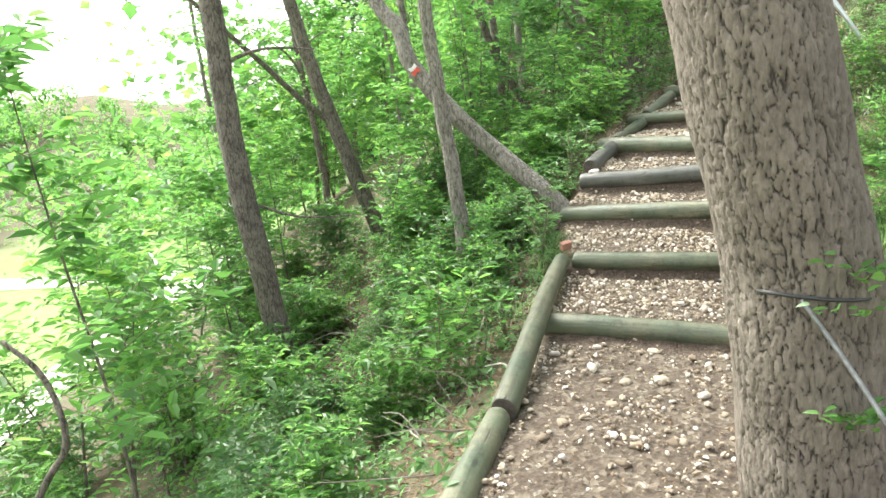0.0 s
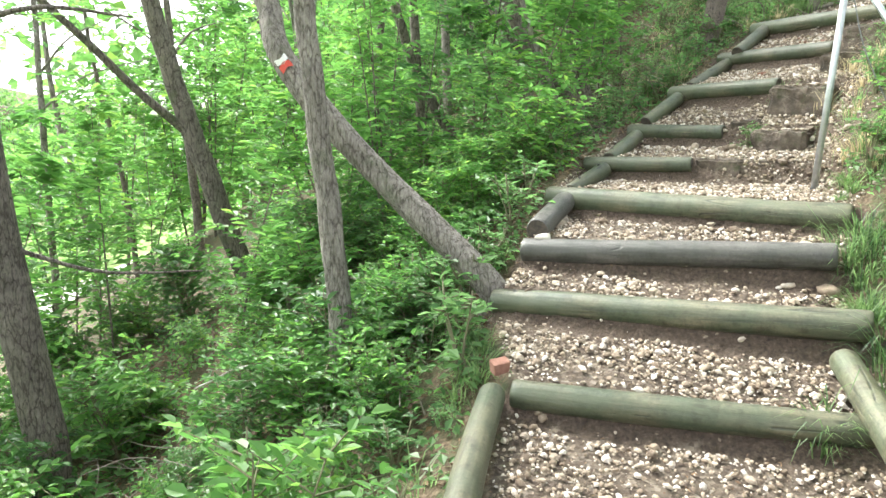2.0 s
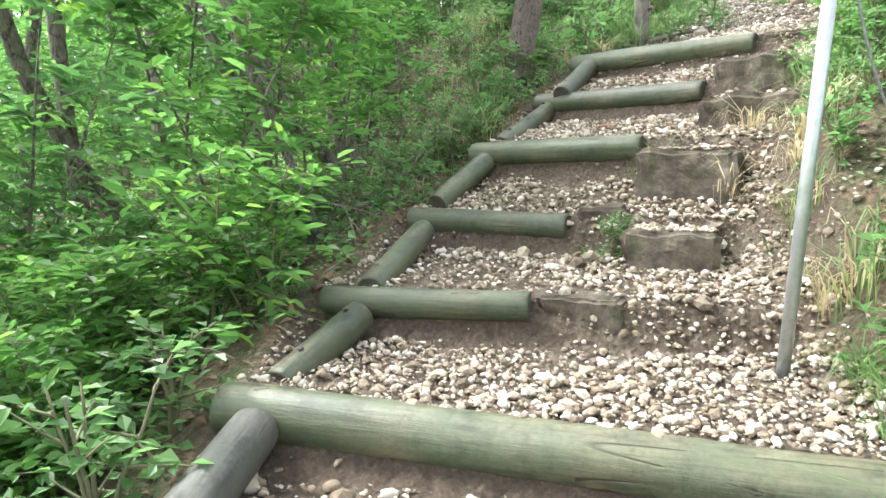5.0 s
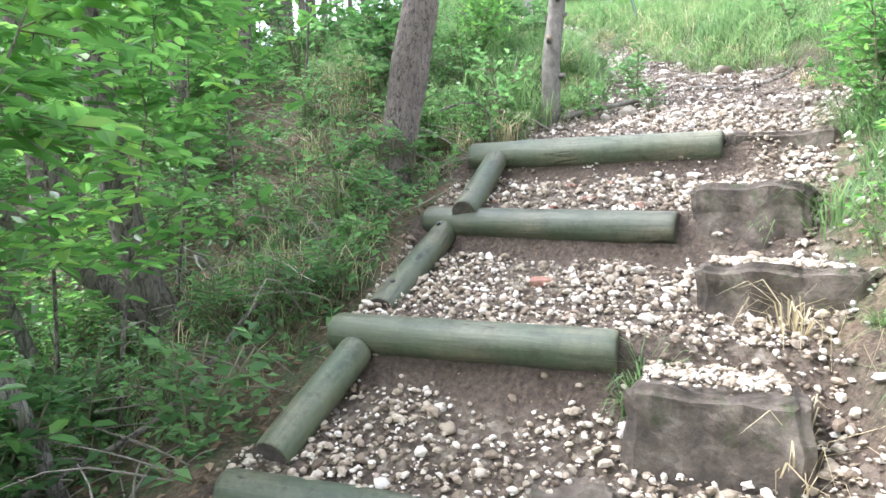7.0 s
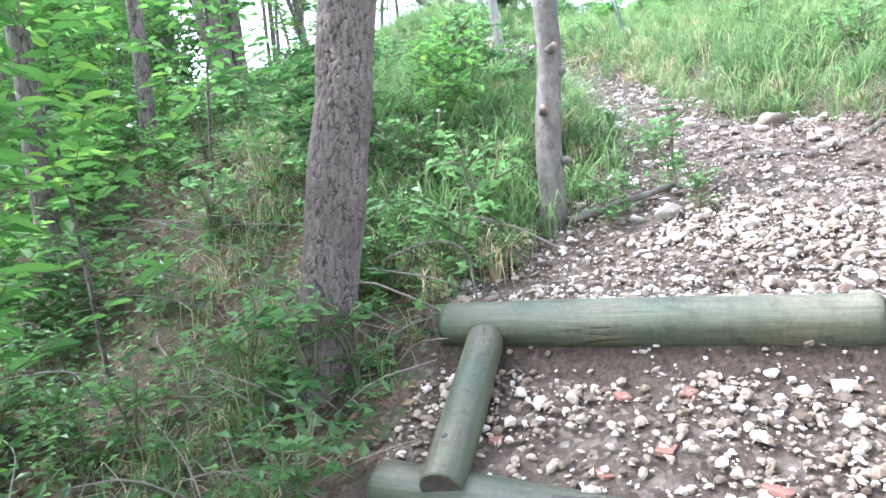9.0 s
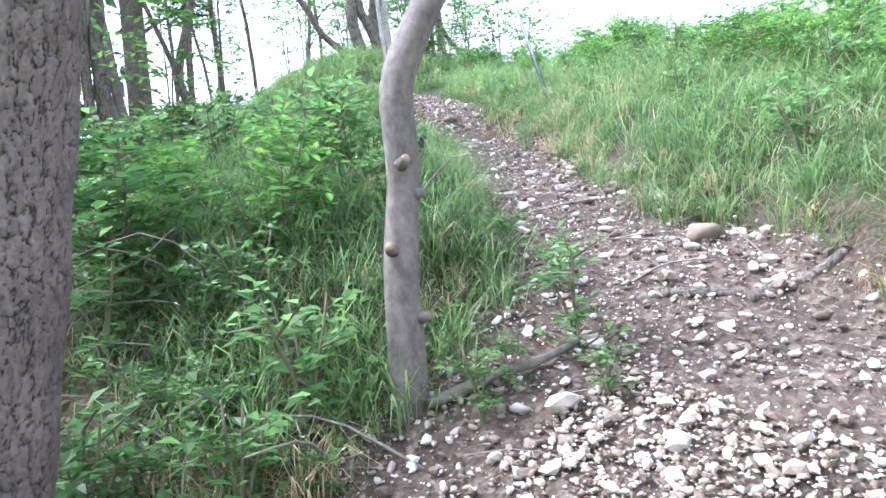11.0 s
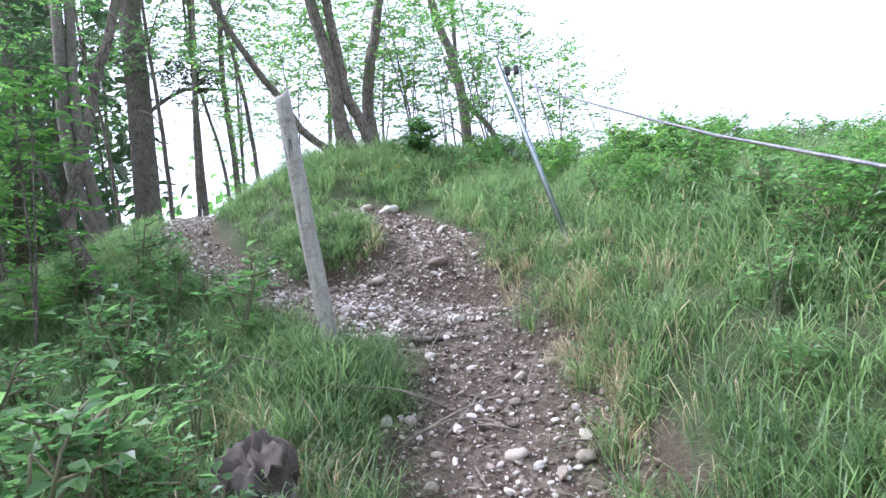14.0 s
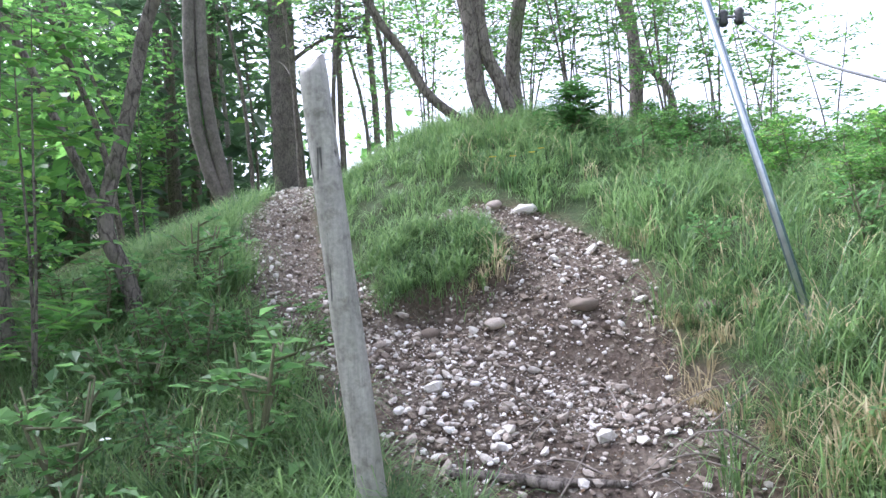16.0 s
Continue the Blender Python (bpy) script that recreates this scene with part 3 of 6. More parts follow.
def bolt_hole(ob, x, r):
    """A flat dark disc on top of a log, standing for the dark of a drilled hole."""
    v, f = tube(np.array([(0, 0, -0.012), (0, 0, 0.0), (0, 0, 0.002)]) + np.array([x, 0, r * 0.985]), [0.009, 0.009, 0.007], 10)
    child("hole_disc", quads_mesh("hole_disc", v, f, M_BLACK), ob, "flat dark disc in place of a drilled hole")


def between(a, b):
    d = Vector(b) - Vector(a)
    return Matrix.Translation(a) @ d.to_track_quat("X", "Z").to_matrix().to_4x4()


def step_log(a, b, r, mat, seed, label):
    a, b = Vector(a), Vector(b)
    ob = new("step_log", log_mesh("step_log", (b - a).length, r, mat, seed))
    ob.matrix_world = between(a, b)
    return tagged(ob, label, "log", "log steps")


for k, (a, b, z) in enumerate(STEPS):
    grey = k in (3,)
    r = (0.066, 0.062, 0.07, 0.07, 0.076, 0.056, 0.062, 0.066, 0.068, 0.072)[k]
    za, zb = {2: (0.49, 0.61), 3: (0.745, 0.80)}.get(k, (z, z))
    step_log((*a, za - r), (*b, zb - r), r, M_LOG_GREY if grey else M_LOG, k * 3.3, "dark grey peeled log as a step edge" if grey else "green-stained peeled log as a step edge")

SIDES = [
    ((-0.36, 1.85, 0.03), (-0.24, 2.62, 0.05)), ((-0.22, 2.66, 0.06), (0.12, 4.62, 0.25)),
    ((0.42, 5.80, 0.77), (0.66, 6.30, 0.90)), ((0.72, 6.50, 0.95), (1.00, 6.80, 1.10)), ((1.05, 6.95, 1.15), (1.40, 7.52, 1.32)),
    ((1.54, 7.76, 1.43), (1.88, 7.98, 1.66)), ((2.02, 8.14, 1.76), (2.50, 8.58, 2.03)), ((2.53, 8.48, 2.10), (2.92, 8.84, 2.35)),
]
for k, (a, b) in enumerate(SIDES):
    ob = step_log(a, b, 0.058 if k != 2 else 0.068, M_LOG_GREY if k == 2 else M_LOG, 40 + k * 2.1, "dark grey log with a sawn end edging the steps" if k == 2 else "green-stained log edging the steps on the valley side")
    ob.name = "edging_log"
    if k > 2:
        bolt_hole(ob, (Vector(b) - Vector(a)).length - 0.07, 0.058)
        bolt_hole(ob, 0.12, 0.058)
ob = step_log((1.24, 3.3, 0.18), (1.52, 4.62, 0.42), 0.058, M_LOG, 77, "green-stained log edging the steps on the uphill side")
ob.name = "edging_log"


# ---- trees ----
def limb(points, r0, r1, sides=14, count=None, seed=0, rough=0.06, ridges=0.0):
    p = np.array(points, float)
    n = count or max(8, int(np.linalg.norm(np.diff(p, axis=0), axis=1).sum() / 0.09))
    line = spline(p, n)
    if n > 10:
        line[2:-1] += 0.004 * np.stack([np.sin(np.arange(n - 3) * 0.7 + seed), np.cos(np.arange(n - 3) * 0.53 + seed), np.zeros(n - 3)], 1)
    u = np.linspace(0, 1, n)
    return tube(line, r0 + (r1 - r0) * u, sides, rough, seed, ridges)


def spray(rng, origins, dirs, lengths, pairs, leaf, width, tilt=0.35, plain=False):
    """Leaves in pairs along twigs, lying in flat sprays. Returns verts and quads."""
    n = len(origins)
    base = np.array([[0, 0, 0], [0.28, 0.46, 0.09], [0.66, 0.40, 0.05], [1, 0, -0.12], [0.66, -0.40, 0.05], [0.28, -0.46, 0.09]])
    quads = np.array([[0, 3, 2, 1], [0, 5, 4, 3]])
    if plain:
        base, quads = np.array([[0, 0, 0], [0.45, 0.5, 0.10], [1, 0, -0.12], [0.45, -0.5, 0.10]]), np.array([[0, 1, 2, 3]])
    k = np.linspace(0.18, 1.0, pairs)
    pos = origins[:, None, None, :] + dirs[:, None, None, :] * (lengths[:, None, None] * k[None, :, None])[..., None]
    pos = np.repeat(pos, 2, axis=2)
    ahead = dirs / (np.linalg.norm(dirs, axis=1)[:, None] + 1e-9)
    flat = np.cross(ahead, np.array([0, 0, 1.0]))
    flat /= np.linalg.norm(flat, axis=1)[:, None] + 1e-9
    side = np.array([1.0, -1.0])
    d = ahead[:, None, None, :] * 0.55 + flat[:, None, None, :] * side[None, None, :, None] * 0.85
    d = d + rng.normal(0, 0.22, (n, pairs, 2, 3))
    d = d.reshape(-1, 3)
    pos = pos.reshape(-1, 3) + rng.normal(0, 0.008, (n * pairs * 2, 3))
    d /= np.linalg.norm(d, axis=1)[:, None]
    up = np.array([0, 0, 1.0]) + rng.normal(0, tilt, d.shape)
    w = np.cross(up, d)
    w /= np.linalg.norm(w, axis=1)[:, None] + 1e-9
    nrm = np.cross(d, w)
    size = leaf * rng.uniform(0.6, 1.2, len(d))
    mats = np.stack([d * size[:, None], w * (size * width)[:, None], nrm * size[:, None]], 2)
    return scatter(base, quads, mats, pos)


def twig_tubes(origins, dirs, lengths, r):
    out = []
    for o, d, ln in zip(origins, dirs, lengths):
        line = np.array([o, o + d * ln])
        out.append(tube(line, [r, r * 0.35], 3, close=False))
    return joined(out)


def out_dirs(rng, n, lift=0.25):
    a = rng.uniform(0, 2 * np.pi, n)
    return np.stack([np.cos(a), np.sin(a), rng.normal(lift, 0.25, n)], 1)


def tree(name, label, mat, limbs, leaf_mat=None, crown=None, seed=0, sides=14, ridges=0.0, rough=0.05, category="tree", group="", at=None):
    """limbs: (points, radius at foot, radius at tip). crown: (centre, size, twigs, leaf length) with many sprays."""
    rng = np.random.default_rng(seed + 5)
    foot = np.array(limbs[0][0][0] if limbs else at, float)
    ob = thing(name, tuple(foot), label, category, group)
    for i, (pts, r0, r1) in enumerate(limbs):
        v, f = limb(np.array(pts) - foot, r0, r1, sides if i == 0 else max(8, sides // 2), None, seed + i * 3.1, rough, ridges if i == 0 else 0)
        child("trunk" if i == 0 else "limb", quads_mesh("trunk" if i == 0 else "limb", v, f, mat), ob)
    if crown:
        vs, tw = [], []
        for c, size, n, leaf in crown:
            n = n if c[2] < foot[2] + 3.4 or foot[1] > 13 or n > 500 else max(8, n // 6)
            p = rng.normal(0, 0.42, (n, 3)) * np.array(size) + np.array(c) - foot
            d = out_dirs(rng, n, 0.05)
            ln = rng.uniform(0.3, 0.6, n)
            vs.append(spray(rng, p, d, ln, 5, leaf, 0.5))
            tw.append(twig_tubes(p, d, ln, 0.005))
        v, f = joined(vs)
        tagged(child("crown", mesh_from("crown", v, f, leaf_mat, False), ob), kind="stuff")
        v, f = joined(tw)
        tagged(child("branching", mesh_from("branching", v, f, M_DARK), ob), kind="stuff")
    return ob


def grown(points, more):
    """The trunk's points, carried on upwards by so many metres in its last direction, straightening."""
    p = [np.array(q, float) for q in points]
    d = p[-1] - p[-2]
    d = d / np.linalg.norm(d)
    for k in range(2):
        d = d * 0.8 + np.array([0, 0, 0.25])
        d /= np.linalg.norm(d)
        p.append(p[-1] + d * more / 2)
    return [tuple(q) for q in p]


def rooted(points, depth=0.15):
    """Lets the trunk start a little under the ground."""
    x, y, z = points[0]
    g = ground_at(x, y)
    return [(x, y, min(g, z) - depth)] + ([tuple(points[0])] if z > g + 0.05 else []) + list(points[1:])


def plated_trunk(ob, pts, r0, r1, mat, cell, depth, reach, sides, seed):
    """A trunk with plates parted by fissures as far up as reach; it goes on plainer above. cell: width and height of a plate."""
    foot = np.array(pts[0], float)
    line = spline(np.array(pts, float) - foot, 400)
    run = np.concatenate([[0], np.cumsum(np.linalg.norm(np.diff(line, axis=0), axis=1))])
    at = np.concatenate([np.arange(0, reach, cell[1] * 0.09), np.arange(reach, run[-1], 0.15)])
    mid = np.stack([np.interp(at, run, line[:, i]) for i in range(3)], 1)
    rad = r0 + (r1 - r0) * at / run[-1]
    v, f = tube(mid, rad, sides)
    plate = np.ones(len(v), np.float32)
    for i in range(len(at)):
        out = v[i * sides:(i + 1) * sides] - mid[i]
        for j in range(sides):
            o = Vector(out[j])
            q = Vector((o.x / cell[0] + seed, o.y / cell[0], at[i] / cell[1]))
            q += 0.4 * noise.noise_vector(q * 1.3) + 0.12 * noise.noise_vector(q * 4.5) + Vector((0, 0, 0.5 * noise.noise(q * 0.7)))
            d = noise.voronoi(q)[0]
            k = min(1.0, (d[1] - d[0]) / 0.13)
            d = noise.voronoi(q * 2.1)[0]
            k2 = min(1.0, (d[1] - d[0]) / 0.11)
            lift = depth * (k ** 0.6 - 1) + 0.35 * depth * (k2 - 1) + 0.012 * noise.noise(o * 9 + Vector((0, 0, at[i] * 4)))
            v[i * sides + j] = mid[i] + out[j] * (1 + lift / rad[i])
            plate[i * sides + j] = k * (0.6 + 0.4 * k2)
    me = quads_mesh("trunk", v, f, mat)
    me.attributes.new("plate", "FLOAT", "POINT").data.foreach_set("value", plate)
    child("trunk", me, ob)


def oak_by_steps():
    pts = [(0.64, 1.5, -0.2), (0.625, 1.5, 0.1), (0.59, 1.52, 0.45), (0.545, 1.52, 0.9), (0.43, 1.53, 1.5), (0.33, 1.56, 2.1), (0.2, 1.7, 3.4), (0.3, 1.9, 5.3)]
    # crown out of view, enlarged and set over the steps to shade them
    ob = tree("tree", "large tree with deeply cracked pale brown bark beside the steps", M_OAK, [], M_LEAF, [((0.9, 3.6, 5.2), (2.4, 2.6, 0.9), 520, 0.09)], 1, at=pts[0])
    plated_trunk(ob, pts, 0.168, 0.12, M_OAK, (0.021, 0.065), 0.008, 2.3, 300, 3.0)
    # small shoots out of the bark
    r = np.random.default_rng(6)
    for x, y, z in ((0.62, 1.36, 0.93), (0.66, 1.37, 0.86), (0.60, 1.36, 0.62)):
        o = np.array([[x, y, z]] * 4) - np.array(pts[0])
        d = np.stack([r.normal(0, 0.6, 4), np.full(4, -0.6), r.uniform(0.0, 0.9, 4)], 1)
        v, f = spray(r, o, d, r.uniform(0.06, 0.12, 4), 4, 0.032, 0.7)
        tagged(child("shoot", mesh_from("shoot", v, f, M_LEAF, False), ob, "small green leafy shoot"), kind="stuff")


oak_by_steps()
tree("tree", "straight grey-brown pine on the valley slope", M_PINE, [(grown(rooted([(-2.5, 5.72, -0.85), (-2.54, 5.7, -0.25), (-2.64, 5.63, 0.87), (-2.67, 5.62, 1.58), (-2.67, 5.61, 2.26)]), 4.0), 0.125, 0.08),
     ([(-2.66, 5.62, 1.9), (-2.3, 5.7, 2.0), (-1.9, 5.9, 1.98)], 0.02, 0.006), ([(-2.6, 5.62, 0.7), (-2.2, 5.9, 0.5), (-1.7, 6.2, 0.45)], 0.016, 0.005)], M_LEAF, [((-2.7, 5.6, 5.6), (1.6, 1.6, 0.8), 160, 0.08)], 2, 28, 0.06)
tree("tree", "dark slender tree with one long side limb", M_DARK, [(grown(rooted([(-1.92, 8.44, -0.62), (-2.26, 8.34, 0.39), (-2.55, 8.23, 1.42), (-2.7, 8.18, 2.01), (-2.86, 8.11, 2.81)]), 3.0), 0.11, 0.06),
     ([(-2.57, 8.23, 1.36), (-2.8, 7.96, 1.64), (-3.1, 7.63, 2.06), (-3.52, 7.2, 2.63), (-3.9, 6.9, 3.1)], 0.045, 0.02)], M_LEAF, [((-2.9, 8.1, 4.4), (1.7, 1.7, 0.9), 200, 0.08), ((-3.4, 7.4, 2.5), (0.8, 0.8, 0.4), 40, 0.07)], 3, 18)
tree("tree", "thin upright tree with flaking grey bark", M_MOSSY, [(grown(rooted([(-0.67, 5.49, -0.25), (-0.69, 5.49, 0.58), (-0.75, 5.48, 1.2), (-0.81, 5.47, 1.86), (-0.83, 5.47, 2.17)]), 3.0), 0.065, 0.045)], M_LEAF, [((-0.9, 5.6, 4.6), (1.3, 1.3, 0.6), 120, 0.08)], 4, 26, 0.09, 0.10)


def leaning_tree():
    pts = rooted([(0.14, 5.59, 0.5), (-0.43, 5.78, 1.03), (-1.01, 5.89, 1.69), (-1.17, 6.05, 2.09), (-1.39, 6.2, 2.38)])
    ob = tree("tree", "leaning mossy tree with a white and red trail blaze", M_MOSSY, [(grown(pts, 2.4), 0.085, 0.055)], M_LEAF, [((-1.8, 6.5, 4.4), (1.4, 1.4, 0.7), 130, 0.08)], 5, 30, 0.10, 0.12)
    foot = np.array(pts[0])
    # blaze: two painted patches on the side that faces the path
    a, b = np.array([-1.045, 5.893, 1.755]), np.array([-0.90, 5.868, 1.565])
    ax = (b - a) / np.linalg.norm(b - a)
    u = np.cross(ax, [0, 1.0, 0])
    u /= np.linalg.norm(u)
    w = np.cross(ax, u)
    w = w if w[1] < 0 else -w
    for t0, t1, mat in ((0.02, 0.055, M_WHITE), (0.055, 0.095, M_RED)):
        tt, aa = np.meshgrid(np.linspace(t0, t1, 6), np.linspace(-0.5, 0.4, 12), indexing="ij")
        r = 0.086 + 0.0012 * np.sin(aa * 9)
        edge = 0.006 * np.sin(aa * 7 + t0 * 90)
        v = a + (tt + edge)[..., None] * ax + (r * np.sin(aa))[..., None] * u + (r * np.cos(aa))[..., None] * w - foot
        i, j = np.meshgrid(np.arange(5), np.arange(11), indexing="ij")
        k = (i * 12 + j).ravel()
        child("blaze", mesh_from("blaze", v.reshape(-1, 3), np.stack([k, k + 1, k + 13, k + 12], 1), mat), ob, "white paint band" if mat is M_WHITE else "red paint band")


leaning_tree()
tree("tree", "leaning dark stem in the gully", M_DARK, [(grown(rooted([(0.22, 8.82, 0.96), (-0.39, 8.74, 1.81), (-0.66, 8.68, 2.54)]), 2.6), 0.055, 0.035)], M_LEAF_DEEP, [((-0.9, 8.8, 4.3), (1.4, 1.4, 0.6), 130, 0.08)], 6, 12)
tree("tree", "thin pale stem leaning over the gully", M_MOSSY, [(grown(rooted([(1.02, 9.4, 1.07), (0.67, 9.42, 1.87), (0.25, 9.42, 2.83)]), 2.4), 0.032, 0.022)], M_LEAF_DEEP, [((-0.1, 9.5, 4.5), (1.3, 1.3, 0.6), 110, 0.08)], 7, 10)
tree("tree", "dark twisted tree with several low limbs", M_DARK, [(grown(rooted([(1.52, 9.33, 1.49), (1.27, 9.37, 1.87), (1.14, 9.39, 2.59), (1.1, 9.39, 2.86)]), 2.6), 0.085, 0.05),
     ([(1.42, 9.35, 1.5), (0.86, 9.41, 2.0), (0.5, 9.42, 2.36), (0.1, 9.5, 3.0)], 0.06, 0.03)], M_LEAF_DEEP, [((0.9, 9.6, 4.6), (1.6, 1.6, 0.7), 180, 0.08)], 8, 14)
tree("tree", "dark stem rising from the undergrowth", M_DARK, [(grown(rooted([(-0.3, 9.37, 0.79), (-0.44, 9.34, 1.37), (-0.49, 9.33, 1.94)]), 3.0), 0.06, 0.04)], M_LEAF_DEEP, [((-0.6, 9.4, 4.4), (1.3, 1.3, 0.6), 110, 0.08)], 9, 12)
tree("tree", "thin pale stem leaning out of the gully", M_MOSSY, [(grown(rooted([(1.03, 8.24, 1.25), (0.81, 8.23, 1.75), (0.59, 8.21, 2.28)]), 2.0), 0.03, 0.016)], M_LEAF, [((0.2, 8.2, 3.6), (0.9, 0.9, 0.5), 40, 0.09)], 31, 12)
tree("tree", "dark trunk leaning steeply over the gully", M_DARK, [(grown(rooted([(1.25, 10.59, 1.87), (0.8, 10.59, 2.45), (0.46, 10.57, 3.1)]), 2.6), 0.085, 0.055)], M_LEAF, [((0.1, 10.6, 4.8), (1.3, 1.3, 0.6), 60, 0.09)], 32, 18)
NEAR_PINE = grown([(2.46, 9.28, 1.6), (2.49, 9.27, 1.98), (2.6, 9.23, 2.74), (2.71, 9.19, 3.48)], 4.0)
near_pine = tree("pine_tree", "upright pine with thick scaly bark beside the top steps", M_PINE_NEAR, [], M_LEAF, [((2.7, 9.4, 6.6), (1.5, 1.5, 0.7), 120, 0.08)], 10, at=NEAR_PINE[0])
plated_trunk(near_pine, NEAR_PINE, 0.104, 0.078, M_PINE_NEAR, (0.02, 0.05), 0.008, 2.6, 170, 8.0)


def grey_tree():
    pts = [(3.66, 9.39, 2.45), (3.66, 9.39, 2.72), (3.66, 9.39, 2.98), (3.67, 9.39, 3.14), (3.69, 9.385, 3.36), (3.695, 9.385, 3.61), (3.765, 9.365, 3.79), (3.84, 9.345, 3.94), (3.915, 9.335, 4.12), (3.965, 9.335, 4.27), (4.03, 9.335, 4.5), (4.0, 9.35, 5.2), (4.0, 9.5, 6.6)]
    ob = tree("tree", "smooth grey tree with a bent trunk and sawn branch stubs", M_GREY, [(pts, 0.058, 0.041)], M_LEAF, [((4.0, 9.8, 6.8), (1.5, 1.5, 0.6), 110, 0.08)], 11, 30, 0.04, 0.16)
    foot = Vector(pts[0])
    for p, d in (((3.62, 9.36, 3.13), (-0.6, -0.7, 0.3)), ((3.67, 9.35, 3.385), (-0.1, -0.9, 0.35)), ((3.70, 9.36, 3.29), (0.9, -0.3, 0.3)), ((3.69, 9.36, 2.92), (0.4, -0.8, 0.1))):
        a = Vector(p) - foot
        b = a + Vector(d).normalized() * 0.045
        v, f = tube(np.array([a, (a + b) / 2, b]), [0.022, 0.018, 0.013], 12, 0.15)
        me = quads_mesh("branch_stub", v, f, M_GREY)
        me.materials.append(M_FRESHCUT)
        for q in me.polygons:
            if len(q.vertices) == 3:
                q.material_index = 1
        child("branch_stub", me, ob, "sawn branch stub with an orange-brown cut")


grey_tree()
# trees round the upper path
tree("tree", "slender forked tree with a long bare side branch", M_DARK, [(grown(rooted([(4.33, 14.07, 3.99), (4.24, 14.07, 4.44), (4.14, 14.06, 4.78), (4.25, 14.07, 5.22), (4.39, 14.07, 5.81), (4.52, 14.07, 6.22)]), 2.0), 0.05, 0.025),
     ([(4.14, 14.06, 4.76), (3.96, 14.05, 5.26), (3.79, 14.03, 5.68), (3.59, 14.0, 6.0), (3.3, 13.95, 6.15)], 0.026, 0.012)], M_LEAF_DEEP, [((4.4, 14.4, 7.2), (1.3, 1.3, 0.6), 90, 0.07)], 12, 14)
tree("tree", "mossy forked tree at the edge of the wood", M_DARK, [(grown(rooted([(3.6, 14.3, 3.83), (3.54, 14.29, 4.31), (3.51, 14.29, 5.09), (3.55, 14.29, 5.5)]), 2.0), 0.075, 0.045), (grown([(3.53, 14.29, 3.77), (3.41, 14.27, 4.4), (3.41, 14.27, 5.28), (3.42, 14.27, 5.86)], 1.5), 0.05, 0.03)], M_LEAF_DEEP, [((3.4, 14.5, 7.0), (1.4, 1.4, 0.7), 120, 0.07), ((3.2, 14.2, 5.9), (0.7, 0.7, 0.5), 40, 0.07)], 13, 14)
tree("tree", "pair of curved grey stems by the upper path", M_GREY, [(grown(rooted([(4.49, 19.67, 5.11), (4.27, 19.67, 5.75), (4.15, 19.67, 6.68), (4.17, 19.67, 8.35)]), 2.0), 0.10, 0.07), (grown([(4.58, 19.67, 5.0), (4.38, 19.67, 6.17), (4.3, 19.67, 7.1), (4.33, 19.67, 8.36)], 2.0), 0.085, 0.06)], M_LEAF_DEEP, [((4.2, 19.8, 10.0), (2, 2, 1), 120, 0.09)], 14, 14)
tree("pine_tree", "thick dark pine behind the ridge", M_PINE, [(grown(rooted([(5.54, 24.03, 6.05), (5.55, 24.03, 8.26), (5.53, 24.03, 10.1)]), 4.0), 0.28, 0.2), ([(5.5, 24, 9.0), (4.6, 23.8, 9.4), (3.6, 23.6, 9.2)], 0.05, 0.02), ([(5.5, 24, 8.0), (6.4, 23.8, 8.6), (7.2, 23.6, 8.6)], 0.05, 0.02)], M_NEEDLE, [((4.2, 23.8, 9.4), (1.8, 1.2, 0.7), 160, 0.10), ((6.6, 23.8, 9.0), (1.5, 1.2, 0.7), 120, 0.10)], 15, 18, 0.05)
tree("tree", "thin straight tree with a faded trail blaze", M_DARK, [(grown(rooted([(6.67, 23.9, 6.1), (6.66, 23.9, 7.98), (6.72, 23.89, 10.1)]), 2), 0.07, 0.05)], M_LEAF, [((6.7, 24, 11), (1.6, 1.6, 0.8), 90, 0.09)], 16, 10)
tree("tree", "thin straight tree behind the ridge", M_DARK, [(grown(rooted([(7.36, 23.78, 7.06), (7.27, 23.8, 8.83), (7.32, 23.79, 10.09)]), 2), 0.075, 0.05)], M_LEAF, [((7.3, 24, 11), (1.6, 1.6, 0.8), 90, 0.09)], 17, 10)
tree("tree", "clump of bent trunks on the grassy mound", M_DARK, [(grown(rooted([(7.0, 15.58, 5.44), (6.82, 15.65, 5.86), (6.78, 15.66, 6.46), (6.68, 15.7, 6.95)]), 2.0), 0.085, 0.05), (grown([(7.2, 15.5, 5.2), (7.04, 15.57, 5.84), (6.9, 15.62, 6.21), (6.82, 15.65, 6.93)], 1.5), 0.07, 0.045),
     (grown([(7.0, 15.6, 5.35), (6.76, 15.67, 5.54), (6.42, 15.78, 5.84), (6.22, 15.84, 6.21), (6.02, 15.89, 6.51), (5.75, 15.94, 7.0)], 1.2), 0.05, 0.03), (grown([(7.37, 15.97, 5.3), (7.3, 16.0, 6.13), (7.37, 15.97, 6.7), (7.46, 15.93, 7.07)], 1.5), 0.08, 0.05)],
     M_LEAF, [((6.6, 15.9, 8.0), (1.6, 1.4, 0.6), 130, 0.07), ((6.2, 16.2, 6.7), (0.9, 0.9, 0.5), 44, 0.06), ((7.7, 16.1, 6.6), (0.9, 0.7, 0.5), 44, 0.06), ((6.9, 16.0, 6.9), (1.4, 0.9, 0.4), 50, 0.06)], 18, 16)
